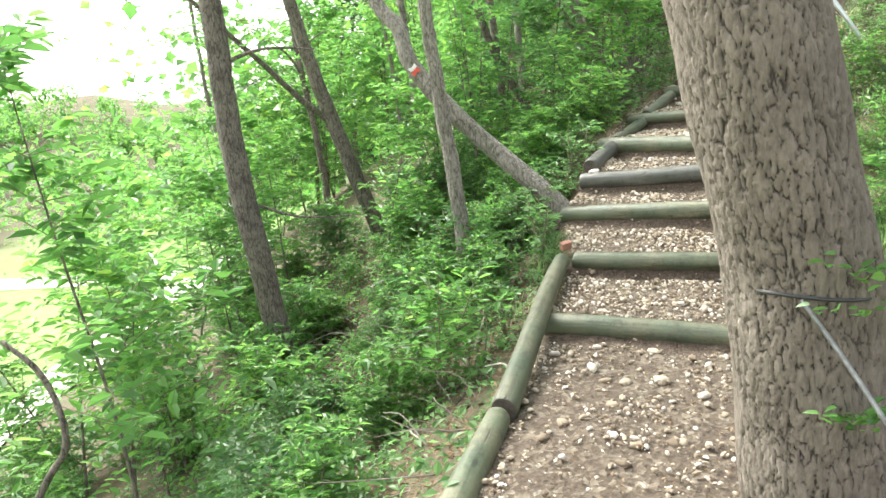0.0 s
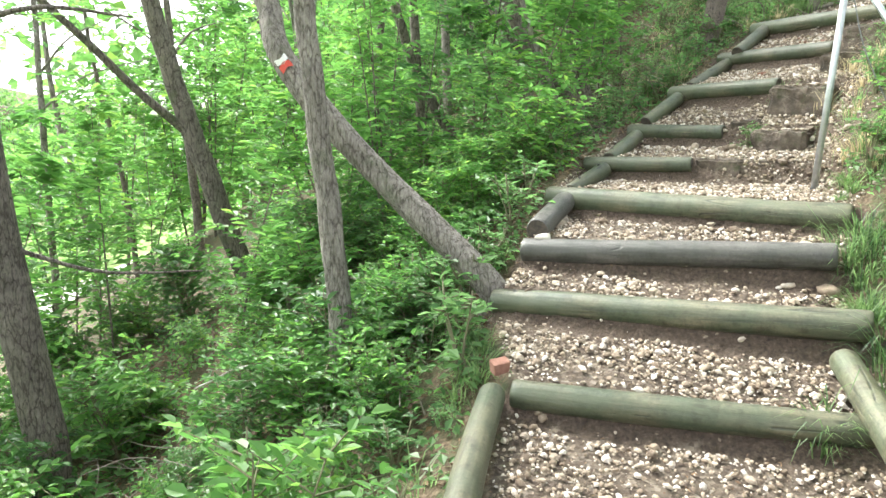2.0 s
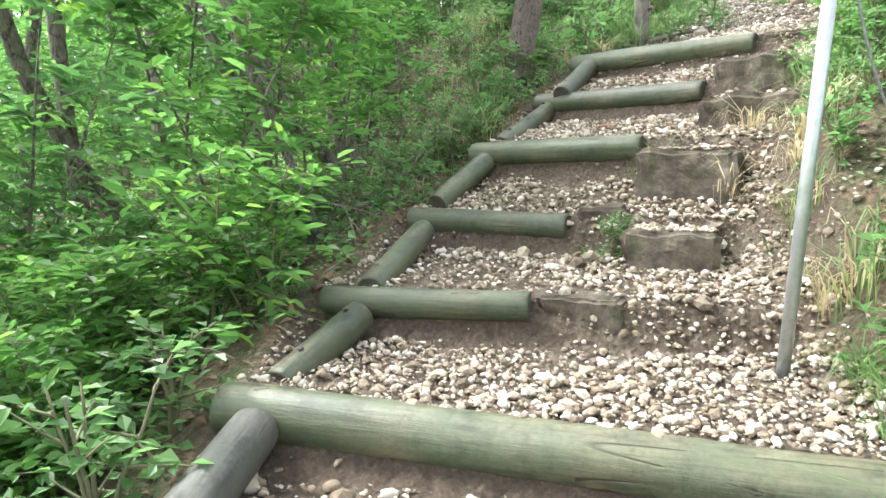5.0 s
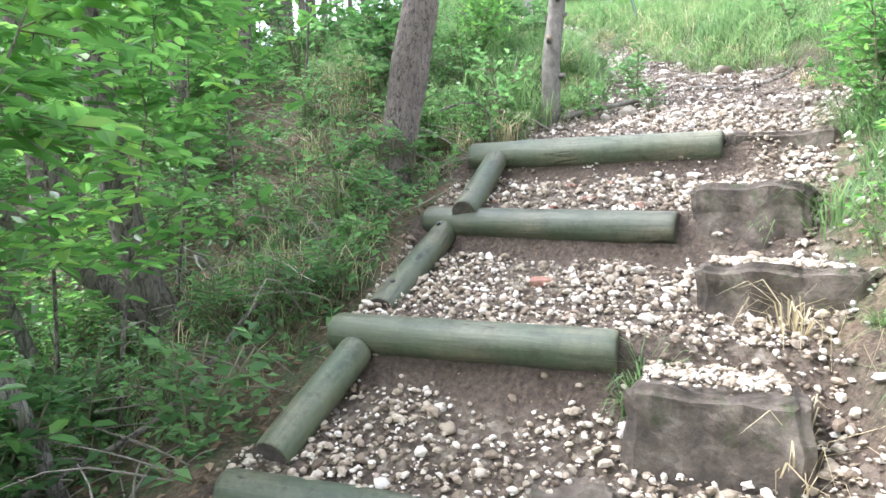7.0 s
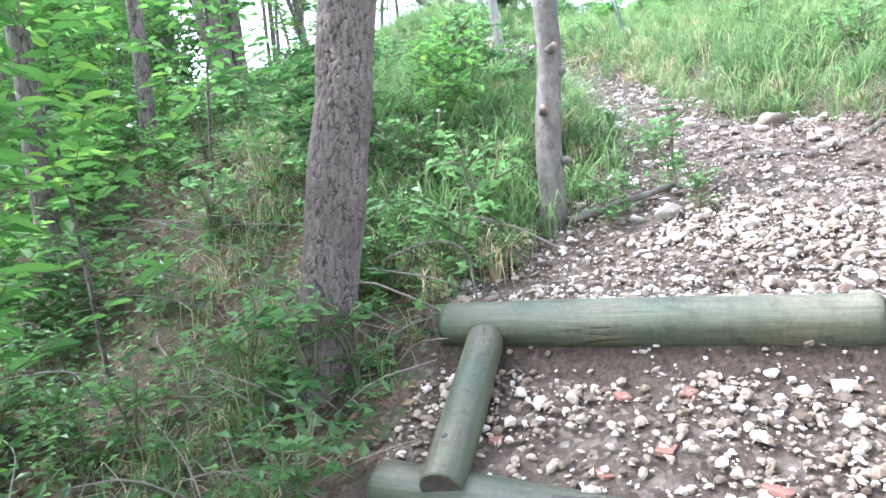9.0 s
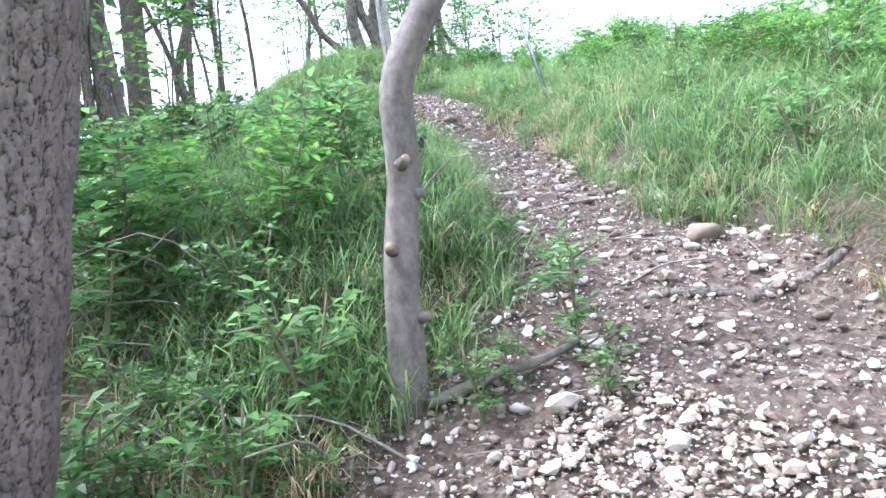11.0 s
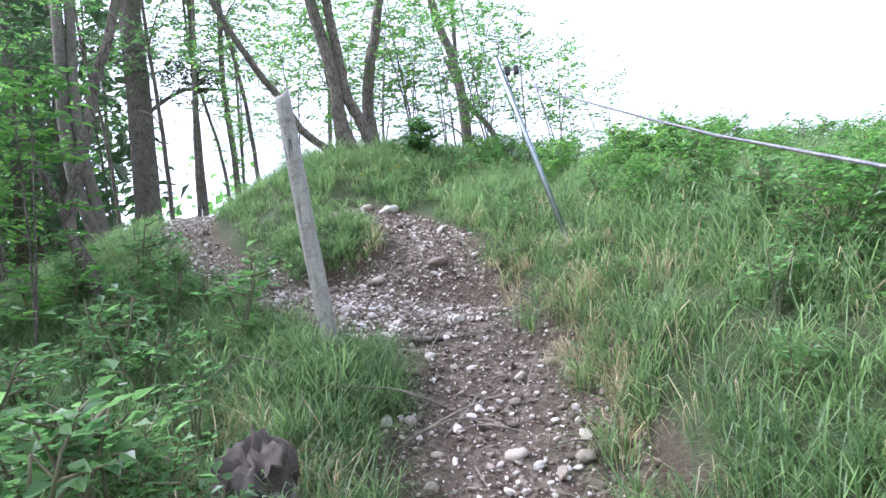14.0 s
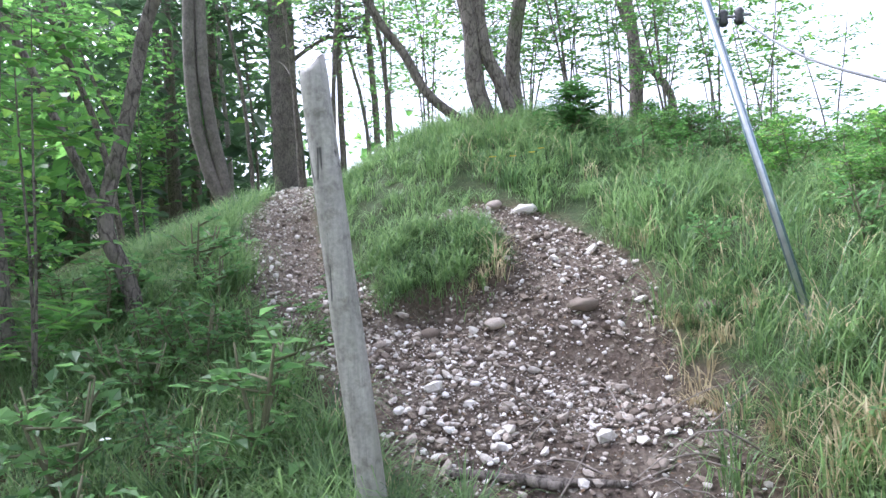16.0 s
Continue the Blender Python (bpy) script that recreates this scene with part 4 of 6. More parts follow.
tree("tree", "forked tree on the skyline", M_DARK, [(grown(rooted([(10.12, 18.49, 5.9), (10.14, 18.47, 6.8), (10.06, 18.52, 7.73), (9.94, 18.59, 8.21)]), 2), 0.1, 0.06), (grown([(10.54, 18.22, 5.6), (10.53, 18.23, 6.37), (10.26, 18.4, 6.87)], 1), 0.06, 0.03)], M_LEAF, [((10.2, 18.5, 9.0), (1.6, 1.4, 0.6), 80, 0.07), ((10.6, 18.3, 7.2), (0.9, 0.9, 0.5), 34, 0.06)], 19, 12)

# more stems that fill the wood
wood_rng = np.random.default_rng(21)
SPOTS = [(-4.2, 8.6), (-3.6, 11.0), (-1.2, 10.6), (-0.2, 11.4), (0.8, 11.0), (1.7, 11.6), (-2.2, 12.6), (0.2, 13.4), (2.4, 12.6), (1.4, 14.4), (3.0, 15.4), (-1.2, 14.8), (2.2, 17.6), (3.4, 18.8), (0.6, 17.0), (-5.4, 11.6),
         (1.2, 20.4), (3.0, 22.4), (4.4, 25.8), (8.8, 21.0), (8.0, 26.0), (-3.4, 16.8), (-6.2, 14.4), (5.0, 28.0), (9.6, 24.0), (11.6, 21.0), (0.4, 24.5), (-2.0, 20.5), (5.6, 20.6), (6.3, 22.4), (7.4, 24.6), (6.1, 27.0), (7.0, 20.2), (8.4, 28.0), (4.9, 22.0)]
for k, (x, y) in enumerate(SPOTS):
    g = ground_at(x, y)
    lean = wood_rng.normal(-0.15, 0.25, 2)
    top = wood_rng.uniform(4.5, 7.0)
    r = wood_rng.uniform(0.035, 0.085)
    pts = [(x, y, g - 0.15), (x + lean[0] * 0.4, y + lean[1] * 0.3, g + top * 0.3), (x + lean[0] * 1.4, y + lean[1], g + top * 0.65), (x + lean[0] * 1.6, y + lean[1] * 1.3, g + top)]
    limbs = [(pts, r, r * 0.5)]
    for j in range(2):
        h = wood_rng.uniform(0.3, 0.6)
        a = wood_rng.uniform(0, 6.28)
        bx, by, bz = x + lean[0] * (0.4 if h < 0.45 else 1.2), y + lean[1] * (0.3 if h < 0.45 else 0.9), g + top * h
        limbs.append(([(bx, by, bz), (bx + 0.4 * math.cos(a), by + 0.4 * math.sin(a), bz + 0.35), (bx + 1.1 * math.cos(a), by + 1.1 * math.sin(a), bz + 0.6)], r * 0.35, r * 0.12))
    c = (x + lean[0] * 1.5, y + lean[1] * 1.2, g + top * 0.9)
    tree("tree", "slim woodland tree with a dark stem", M_DARK if k % 3 else M_MOSSY, limbs, M_LEAF if k % 2 else M_LEAF_DEEP, [(c, (1.6, 1.6, 1.0), 110, 0.09), ((x + lean[0], y + lean[1], g + top * 0.55), (1.2, 1.2, 0.8), 44, 0.09)], 100 + k, 10, group="woodland trees")


# ---- blocks, poles, post, stump ----
def stone_block(a, b, top, height, depth, label, seed):
    """A rough squared block whose front top edge runs from a to b."""
    a, b = Vector((*a, top)), Vector((*b, top))
    d = (b - a).normalized()
    back = Vector((-d.y, d.x, 0))
    bm = bmesh.new()
    bmesh.ops.create_cube(bm, size=1)
    bmesh.ops.subdivide_edges(bm, edges=bm.edges[:], cuts=13, use_grid_fill=True)
    ln = (b - a).length
    for v in bm.verts:
        p = v.co.copy()
        q = Vector((p.x * ln, p.y * depth, p.z * height))
        n = p.normalized()
        edge = sum(1 for c in p if abs(c) > 0.44)
        q -= Vector((p.x * ln, p.y * depth, p.z * height)) * (0.09 if edge >= 2 else 0)
        q += n * 0.010 * noise.noise(q * 24 + Vector((seed, 1, 0))) + n * 0.026 * noise.noise(q * 9 + Vector((seed, 0, 0))) + n * 0.035 * noise.noise(q * 3.3 + Vector((0, seed, 0)))
        v.co = q
    me = bpy.data.meshes.new("stone_block")
    bm.to_mesh(me)
    bm.free()
    me.materials.append(M_BLOCK)
    ob = new("stone_block", me)
    m = Matrix((d, back, Vector((0, 0, 1)))).transposed().to_4x4()
    m.translation = (a + b) / 2 + back * depth / 2 - Vector((0, 0, height / 2))
    ob.matrix_world = m
    return tagged(ob, label, "stone block", "old stone steps")


BLOCK_TOPS = (((2.28, 7.16), (2.56, 6.86), 1.69, 0.26), ((2.02, 6.82), (2.28, 6.58), 1.36, 0.26), ((2.72, 7.36), (3.00, 7.00), 1.95, 0.26), ((3.06, 7.70), (3.26, 7.36), 2.20, 0.24))
stone_block((3.62, 8.0), (3.86, 7.66), 2.44, 0.22, 0.2, "weathered squared stone block beside the top log", 1)
stone_block((3.06, 7.70), (3.26, 7.36), 2.20, 0.34, 0.24, "dark weathered stone block in the old steps", 2)
stone_block((2.72, 7.36), (3.00, 7.00), 1.95, 0.28, 0.26, "mossy stone block overgrown with grass", 3)
stone_block((2.28, 7.16), (2.56, 6.86), 1.69, 0.30, 0.26, "thick squared stone block with gravel on top", 4)
stone_block((2.00, 7.19), (2.16, 7.06), 1.44, 0.22, 0.16, "small rough stone block at the end of a log", 5)
stone_block((2.02, 6.82), (2.28, 6.58), 1.36, 0.26, 0.26, "low stone block dusted with gravel", 6)
stone_block((1.56, 6.58), (1.78, 6.40), 1.17, 0.16, 0.16, "small half-buried stone block", 7)
stone_block((2.74, 7.28), (2.92, 7.06), 1.70, 0.10, 0.14, "flat stone slab under the old steps", 8)


def rod(name, a, b, r, mat, parent, sides=12):
    o = parent.location
    v, f = tube(np.array([Vector(a) - o, (Vector(a) + Vector(b)) / 2 - o, Vector(b) - o]), [r, r, r], sides)
    return child(name, quads_mesh(name, v, f, mat), parent)


def wire(name, pts, r, mat, parent):
    o = np.array(parent.location)
    v, f = tube(spline(np.array(pts) - o, 24), np.full(24, r), 6)
    return child(name, quads_mesh(name, v, f, mat), parent)


pole = thing("fence_pole", (2.10, 6.05, ground_at(2.10, 6.05)), "galvanised steel pole with a brace and slack wire beside the steps", "pole")
rod("pole", (2.095, 6.06, 0.95), (2.16, 6.0, 2.34), 0.019, M_STEEL, pole)
rod("brace", (2.16, 5.99, 2.27), (2.68, 5.72, 1.33), 0.017, M_STEEL, pole)
rod("clamp", (2.14, 6.0, 2.24), (2.18, 5.98, 2.28), 0.03, M_STEEL, pole)
wire("wire", [(2.16, 5.99, 2.22), (2.24, 5.95, 1.84), (2.37, 5.88, 1.5), (2.5, 5.82, 1.2)], 0.004, M_WIRE, pole)

cable = thing("wire_rope", (0.55, 1.36, 0.85), "grey wire rope tied round the trunk of the large tree", "wire")
ring = [(0.547 + 0.158 * math.cos(a), 1.52 + 0.158 * math.sin(a), 0.885 + 0.01 * math.sin(2 * a)) for a in np.linspace(-2.4, 2.9, 14)]
wire("loop", ring, 0.004, M_BLACK, cable)
wire("tail", [(0.5, 1.37, 0.885), (0.55, 1.3, 0.79), (0.61, 1.2, 0.66), (0.75, 1.05, 0.38), (0.9, 0.95, 0.1)], 0.005, M_WIRE, cable)

lean_pole = thing("leaning_pole", (6.95, 12.2, ground_at(6.95, 12.2)), "blue-grey steel angle pole leaning over with a power wire", "pole")
rod("pole", (6.99, 12.18, 4.15), (6.685, 12.40, 5.54), 0.017, M_BLUE, lean_pole)
rod("flange", (6.975, 12.165, 4.15), (6.67, 12.385, 5.54), 0.009, M_STEEL, lean_pole)
for x, y in ((6.74, 12.36), (6.785, 12.325)):
    v, f = tube(np.array([(x, y, 5.415), (x, y, 5.43), (x, y, 5.45), (x, y, 5.465), (x, y, 5.48)]) - np.array(lean_pole.location), [0.012, 0.02, 0.013, 0.02, 0.01], 12)
    child("insulator", quads_mesh("insulator", v, f, M_BLACK), lean_pole)
rod("arm", (6.70, 12.39, 5.45), (6.82, 12.30, 5.45), 0.006, M_WIRE, lean_pole, 8)
wire("wire", [(6.80, 12.31, 5.42), (6.3, 11.5, 5.06), (5.84, 10.67, 4.76), (5.37, 9.84, 4.46), (4.45, 8.2, 3.86), (3.2, 6.95, 3.0), (2.16, 5.99, 2.32)], 0.0032, M_WIRE, lean_pole)


def wooden_post():
    pts = [(5.225, 11.92, 3.7), (5.21, 11.92, 3.93), (5.155, 11.93, 4.5), (5.10, 11.935, 5.12)]
    foot = np.array(pts[1])
    line = spline(np.array(pts) - foot, 60)
    rr = np.linspace(0.046, 0.039, 60)
    rr[-1], rr[-2] = 0.034, 0.038
    v, f = tube(line, rr, 28, 0.07, 3.0)
    # a split at the top
    top = v[:, 2].max()
    v[:, 2] += np.where((v[:, 2] > top - 0.03), 0.02 * np.sin(v[:, 0] * 60), 0)
    ob = new("wooden_post", quads_mesh("wooden_post", v, f, M_POST))
    ob.location = tuple(foot)
    return tagged(ob, "weathered grey round wooden post leaning beside the path", "post")


wooden_post()


def stump():
    x, y = 4.6, 10.84
    ob = thing("tree_stump", (x, y, ground_at(x, y)), "broken grey stump with a dark rotten top", "stump")
    o = np.array(ob.location)
    line = np.array([(x, y, 3.15), (x, y, 3.36), (x - 0.01, y, 3.53), (x - 0.015, y, 3.61)]) - o
    v, f = tube(spline(line, 24), np.linspace(0.145, 0.10, 24), 40, 0.22, 5.0, 0.12)
    child("trunk", quads_mesh("trunk", v, f, M_GREY), ob)
    # splintered, rotten rim
    line = np.array([(x - 0.015, y, 3.58), (x - 0.02, y, 3.65), (x - 0.03, y - 0.005, 3.70), (x - 0.035, y - 0.01, 3.71)]) - o
    v, f = tube(spline(line, 12), np.array([0.10, 0.108, 0.114, 0.117, 0.116, 0.112, 0.108, 0.10, 0.09, 0.075, 0.05, 0.02]), 44, 0.5, 8.0, 0.3)
    a = np.arctan2(v[:, 1], v[:, 0])
    v[:, 2] += np.where(v[:, 2] > v[:, 2].min() + 0.06, 0.022 * np.sin(a * 5) + 0.016 * np.sin(a * 13 + 1), 0)
    child("rotten_top", quads_mesh("rotten_top", v, f, M_CUT), ob, "dark rotten wood with moss")


stump()


def stick(pts, r, label, mat=M_DARK, name="fallen_branch", cat="branch"):
    p = np.array(pts, float)
    v, f = limb(p - p[0], r, r * 0.6, 10, 30, float(p[0][0]), 0.3)
    ob = new(name, quads_mesh(name, v, f, mat))
    ob.location = tuple(p[0])
    return tagged(ob, label, cat)


ROOT_A = [(4.78, 8.97), (4.87, 8.94), (4.98, 8.87), (5.15, 8.8)]
ROOT_B = [(4.62, 9.2), (4.72, 9.08), (4.8, 8.97)]
ROOT_C = [(3.68, 9.33), (3.93, 9.25), (4.06, 9.2), (4.2, 9.2)]


def lying(xy, lift=0.01):
    return [(x, y, ground_at(x, y) + lift) for x, y in xy]


stick(lying([(5.50, 12.22), (5.66, 12.17), (5.8, 12.12), (5.92, 12.06), (6.06, 12.0)], 0.012), 0.018, "dark dead branch lying across the stony path")
stick(lying([(5.72, 12.12), (5.8, 12.07), (5.86, 12.04)], 0.03), 0.02, "short dark piece of dead wood on the path")
stick(lying(ROOT_C, 0.03), 0.018, "grey exposed root at the foot of the tree", M_GREY, "root", "root")
stick(lying(ROOT_A, -0.012), 0.032, "dark mossy root crossing the edge of the path", M_DARK, "root", "root")
stick(lying(ROOT_B, 0.005), 0.022, "thin exposed root on the path", M_DARK, "root", "root")
stick([(-1.8, 4.3, ground_at(-1.8, 4.3) + 0.05), (-1.3, 4.5, ground_at(-1.3, 4.5) + 0.1), (-0.9, 4.6, ground_at(-0.9, 4.6) + 0.12)], 0.012, "pale dead stick on the slope", M_POST)
stick([(-3.0, 2.9, -0.9), (-2.75, 3.0, -0.45), (-2.6, 3.0, -0.25), (-2.75, 3.1, 0.1), (-2.95, 3.1, 0.3)], 0.022, "bare bent branch on the slope", M_DARK)
stick(lying([(0.9, 8.1), (1.3, 8.3), (1.7, 8.75)], 0.12), 0.012, "dead branch caught in the undergrowth", M_DARK)
stick([(2.72, 9.08, 2.62), (2.85, 9.0, 2.66), (2.95, 8.96, 2.6), (2.96, 8.93, 2.35), (2.9, 8.85, 2.05), (2.82, 8.78, 1.9)], 0.005, "bent grey dead twig beside the pine", M_DARK)
twig_rng = np.random.default_rng(31)
for k in range(46):
    if k < 26:
        x, y = twig_rng.uniform(0.7, 2.0), twig_rng.uniform(8.7, 10.4)
    else:
        x, y = twig_rng.uniform(-1.9, 0.0), twig_rng.uniform(3.0, 6.4)
    g = ground_at(x, y)
    a, ln, up = twig_rng.uniform(0, 6.28), twig_rng.uniform(0.25, 0.7), twig_rng.uniform(0.0, 0.5)
    mid = (x + 0.5 * ln * math.cos(a), y + 0.5 * ln * math.sin(a), g + 0.03 + up * ln * 0.75)
    end = (x + ln * math.cos(a + 0.4), y + ln * math.sin(a + 0.4), max(ground_at(x + ln * math.cos(a + 0.4), y + ln * math.sin(a + 0.4)) + 0.02, g + up * ln * 0.6))
    ob = stick([(x, y, g - 0.02), mid, end], twig_rng.uniform(0.003, 0.007), "thin grey-brown dead twig on the forest floor", M_POST if k % 3 == 0 else M_DARK, "dead_twig", "twig")
    tagged(ob, group="dead twigs")


# ---- undergrowth ----
WALKWAY = np.array([(0, -1), (0, 0), (0, 1), (0, 2), (0.2, 3), (0.5, 3.8), (0.9, 5.3), (1.3, 6.2), (1.9, 7.1), (2.5, 7.6), (3.1, 8.0), (3.6, 8.2), (4.2, 8.8), (4.7, 9.4), (4.95, 10.1), (5.2, 11.0)])


def clear_of_walk(x, y, room):
    return np.hypot(WALKWAY[:, 0] - x, WALKWAY[:, 1] - y).min() > room


def shrub_template(name, label, category, group, seed, height, twigs, leaf, width, pairs, spread, leaf_mat, stems=3, low=0.15, tilt=0.35):
    """A young tree or bush: a few thin stems that carry flat sprays of leaves."""
    rng = np.random.default_rng(seed)
    ob = thing(name, (0, 0, 0), label, category, group)
    pieces, org, drs = [], [], []
    for s in range(stems):
        a = rng.uniform(0, 6.28)
        tip = np.array([math.cos(a), math.sin(a), 0]) * spread * rng.uniform(0.2, 0.6)
        pts = np.array([(0, 0, -0.08), tip * 0.25 + (0, 0, height * 0.35), tip * 0.7 + (0, 0, height * 0.7), tip + (0, 0, height)])
        rings = 8 if height < 1 else 14
        line = spline(pts, rings)
        v, f = tube(line, np.linspace(0.004 + height * 0.0035, 0.002, rings), 5)
        child("stem", quads_mesh("stem", v, f, M_STEM if height < 1 else M_DARK), ob)
        n = twigs // stems
        k = rng.uniform(low, 1.0, n)
        base = np.stack([np.interp(k, np.linspace(0, 1, rings), line[:, i]) for i in range(3)], 1)
        org.append(base)
        drs.append(out_dirs(rng, n, 0.25))
    org, drs = np.vstack(org), np.vstack(drs)
    drs /= np.linalg.norm(drs, axis=1)[:, None]
    rise = np.clip(org[:, 2] / height, 0, 1)
    ln = spread * rng.uniform(0.45, 1.0, len(org)) * (1.1 - 0.6 * rise)
    pieces.append(twig_tubes(org, drs, ln, 0.0035))
    v, f = joined(pieces)
    tagged(child("branching", mesh_from("branching", v, f, M_STEM), ob), kind="stuff")
    v, f = spray(rng, org, drs, ln, pairs, leaf, width, tilt, plain=leaf < 0.05)
    tagged(child("foliage", mesh_from("foliage", v, f, leaf_mat, False), ob), kind="stuff")
    return ob


PLANTED = {}


def plant_out(templates, spots, rng, lo, hi):
    """Copies of the templates at the spots; the first of each spot list uses the template itself."""
    for i, (x, y) in enumerate(spots):
        t = templates[i % len(templates)]
        s = rng.uniform(lo, hi)
        m = pose(x, y, ground_at(x, y), rng.normal(0, 6), rng.normal(0, 6), rng.uniform(0, 360))
        if t.name in PLANTED:
            t.scale = (1, 1, 1)
            ob = copy_thing(t, m)
            t.scale = PLANTED[t.name]
        else:
            ob = t
            ob.matrix_basis = m
        ob.scale = (s, s, s * rng.uniform(0.85, 1.15))
        if ob is t:
            PLANTED[t.name] = tuple(ob.scale)


def spots_in(rng, n, box, keep):
    out = []
    while len(out) < n:
        x, y = rng.uniform(box[0], box[1]), rng.uniform(box[2], box[3])
        if keep(x, y):
            out.append((x, y))
    return out


LEFT_Y = [-2, 2.0, 3.74, 4.66, 5.5, 5.8, 6.46, 6.98, 7.76, 8.12, 8.68, 9.03, 9.6, 10.6, 12, 13.4, 15, 18, 30]
LEFT_X = [-0.5, -0.35, -0.1, 0.1, 0.1, 0.3, 0.5, 0.85, 1.35, 1.8, 2.4, 2.85, 4.2, 4.85, 5.25, 5.0, 4.68, 5.0, 6.0]


def left_of_path(x, y):
    """Metres to the valley side of the path's edge."""
    return float(np.interp(y, LEFT_Y, LEFT_X)) - x



def right_gap(x, y):
    return x - np.interp(y, [-2, 3.2, 4.3, 4.7, 5.2, 5.5, 6.4, 7.2, 7.7, 8.1, 8.6, 9.6, 10.5, 11.5, 12.4, 13.2, 14, 15], [1.0, 1.6, 1.58, 1.72, 1.8, 2.0, 2.4, 3.2, 4.0, 4.8, 5.02, 5.42, 5.84, 6.36, 6.68, 6.95, 7.0, 6.2])


rng = np.random.default_rng(5)
ASH = [shrub_template("sapling", "young broad-leaved tree with pinnate fresh green leaves", "sapling", "saplings in the gully", 30 + k, 2.4, 66, 0.10, 0.42, 6, 0.8, M_LEAF if k < 3 else M_LEAF_DEEP, 2, 0.12) for k in range(4)]
plant_out(ASH, spots_in(rng, 60, (-6.5, 4.0, 4.5, 17.0), lambda x, y: 0.9 < left_of_path(x, y) < 7 and clear_of_walk(x, y, 2.3) and not (x > 0.6 and y < 11.5) and not (x < -1.2 and y < 9.2 and x > -6) and not (-1.6 < x < 0.4 and 4.4 < y < 6.9)), rng, 0.55, 1.15)
FRONT = [shrub_template("sapling", "sapling with light green leaves in front of the bright meadow", "sapling", "saplings below the path", 60 + k, 2.3, 44, 0.11, 0.42, 6, 0.8, M_LEAF, 1, 0.3) for k in range(3)]
plant_out(FRONT, [(-3.3, 4.3), (-3.9, 5.2), (-4.4, 6.3), (-3.4, 6.6), (-1.7, 6.7), (-4.8, 4.2), (-5.2, 7.4), (-3.2, 7.8), (-3.6, 3.4), (-3.2, 5.0), (-4.0, 6.0), (-3.0, 4.4), (-4.6, 5.4), (-2.5, 3.4)], rng, 0.9, 1.3)
BUSH = [shrub_template("bush", "low leafy bush on the shaded slope", "bush", "bushes on the slope", 80 + k, 0.55, 60, 0.062, 0.5, 5, 0.42, M_LEAF_DEEP if k == 1 else M_LEAF, 3, 0.03) for k in range(5)]
plant_out(BUSH, spots_in(rng, 120, (-5.0, 5.0, 1.6, 13.5), lambda x, y: 0.35 < left_of_path(x, y) < (2.4 if y < 5 else 5.5) and (not (0.6 < x < 3.6 and 8.0 < y < 11.2) or rng.uniform() < 0.22) and clear_of_walk(x, y, 1.15) and not (2.1 < x < 3.3 and 8.6 < y < 9.6) and not (x > 2.6 and y > 10.8)), rng, 0.6, 1.3)
BANK = [shrub_template("shrub", "light green shrub on the sunny bank", "shrub", "shrubs on the bank", 100 + k, 0.42, 74, 0.044, 0.5, 6, 0.36, M_LEAF, 3, 0.03, 0.5) for k in range(4)]
plant_out(BANK, spots_in(rng, 165, (5.6, 10.5, 7.6, 15.5), lambda x, y: x - float(np.interp(y, [8, 9.6, 11.5, 13.4, 15.5], [5.9, 6.1, 6.9, 7.5, 7.4])) > 0.25), rng, 0.5, 0.95)
plant_out([shrub_template("shrub", "light green shrub beside the steps", "shrub", "shrubs beside the steps", 120, 0.5, 60, 0.035, 0.5, 6, 0.36, M_HERB, 5, 0.05)], [(2.5, 5.0), (2.8, 5.5), (3.1, 6.0), (3.5, 6.5), (2.3, 4.2), (2.9, 4.6), (3.9, 7.1), (2.0, 3.6), (4.4, 7.5), (3.4, 5.3), (2.65, 6.0), (3.0, 6.6)], rng, 0.6, 1.2)
THIN = [shrub_template("sapling", "thin sapling with sparse leaves against the sky", "sapling", "saplings on the ridge", 130 + k, 2.0, 56, 0.06, 0.5, 5, 0.6, M_LEAF, 2, 0.2) for k in range(3)]
plant_out(THIN, [(8.2, 16.4), (8.7, 15.6), (9.3, 15.0), (9.0, 17.2), (9.8, 16.4), (10.4, 15.4), (7.9, 18.2), (10.8, 17.0), (8.6, 19.4), (7.2, 19.0), (6.6, 20.4), (8.0, 21.0), (12.0, 18.0), (6.9, 17.6), (7.7, 16.6), (7.9, 16.0), (8.3, 16.9), (8.0, 17.3), (8.5, 16.1), (8.9, 16.6), (9.4, 15.8), (7.5, 17.2), (9.9, 17.4), (9.5, 16.9)], rng, 0.8, 1.25)
plant_out(ASH[:2], spots_in(rng, 46, (-8.0, 4.2, 14.5, 27.0), lambda x, y: left_of_path(x, y) > 0.9 and x < 1.0 + 0.1 * (y - 6.5)), rng, 1.3, 2.3)
plant_out(BANK[:2], spots_in(rng, 34, (1.7, 5.0, 2.6, 8.0), lambda x, y: 0.3 < x - float(np.interp(y, [2, 4.3, 5.5, 6.4, 7.2, 8], [1.5, 1.6, 2.0, 2.4, 3.1, 4.2])) < 1.5), rng, 0.6, 1.2)
dark_bush = shrub_template("bush", "dark glossy evergreen bush on the mound", "bush", "", 150, 0.5, 110, 0.07, 0.3, 6, 0.36, M_LEAF_DEEP, 7, 0.05)
plant_out([dark_bush], [(7.4, 14.98)], rng, 1.0, 1.0)
HERBS = [shrub_template("herb", "leafy green herb at the edge of the path", "plant", "herbs by the path", 160 + k, 0.22, 22, 0.035, 0.6, 4, 0.15, M_HERB, 4, 0.1) for k in range(3)]
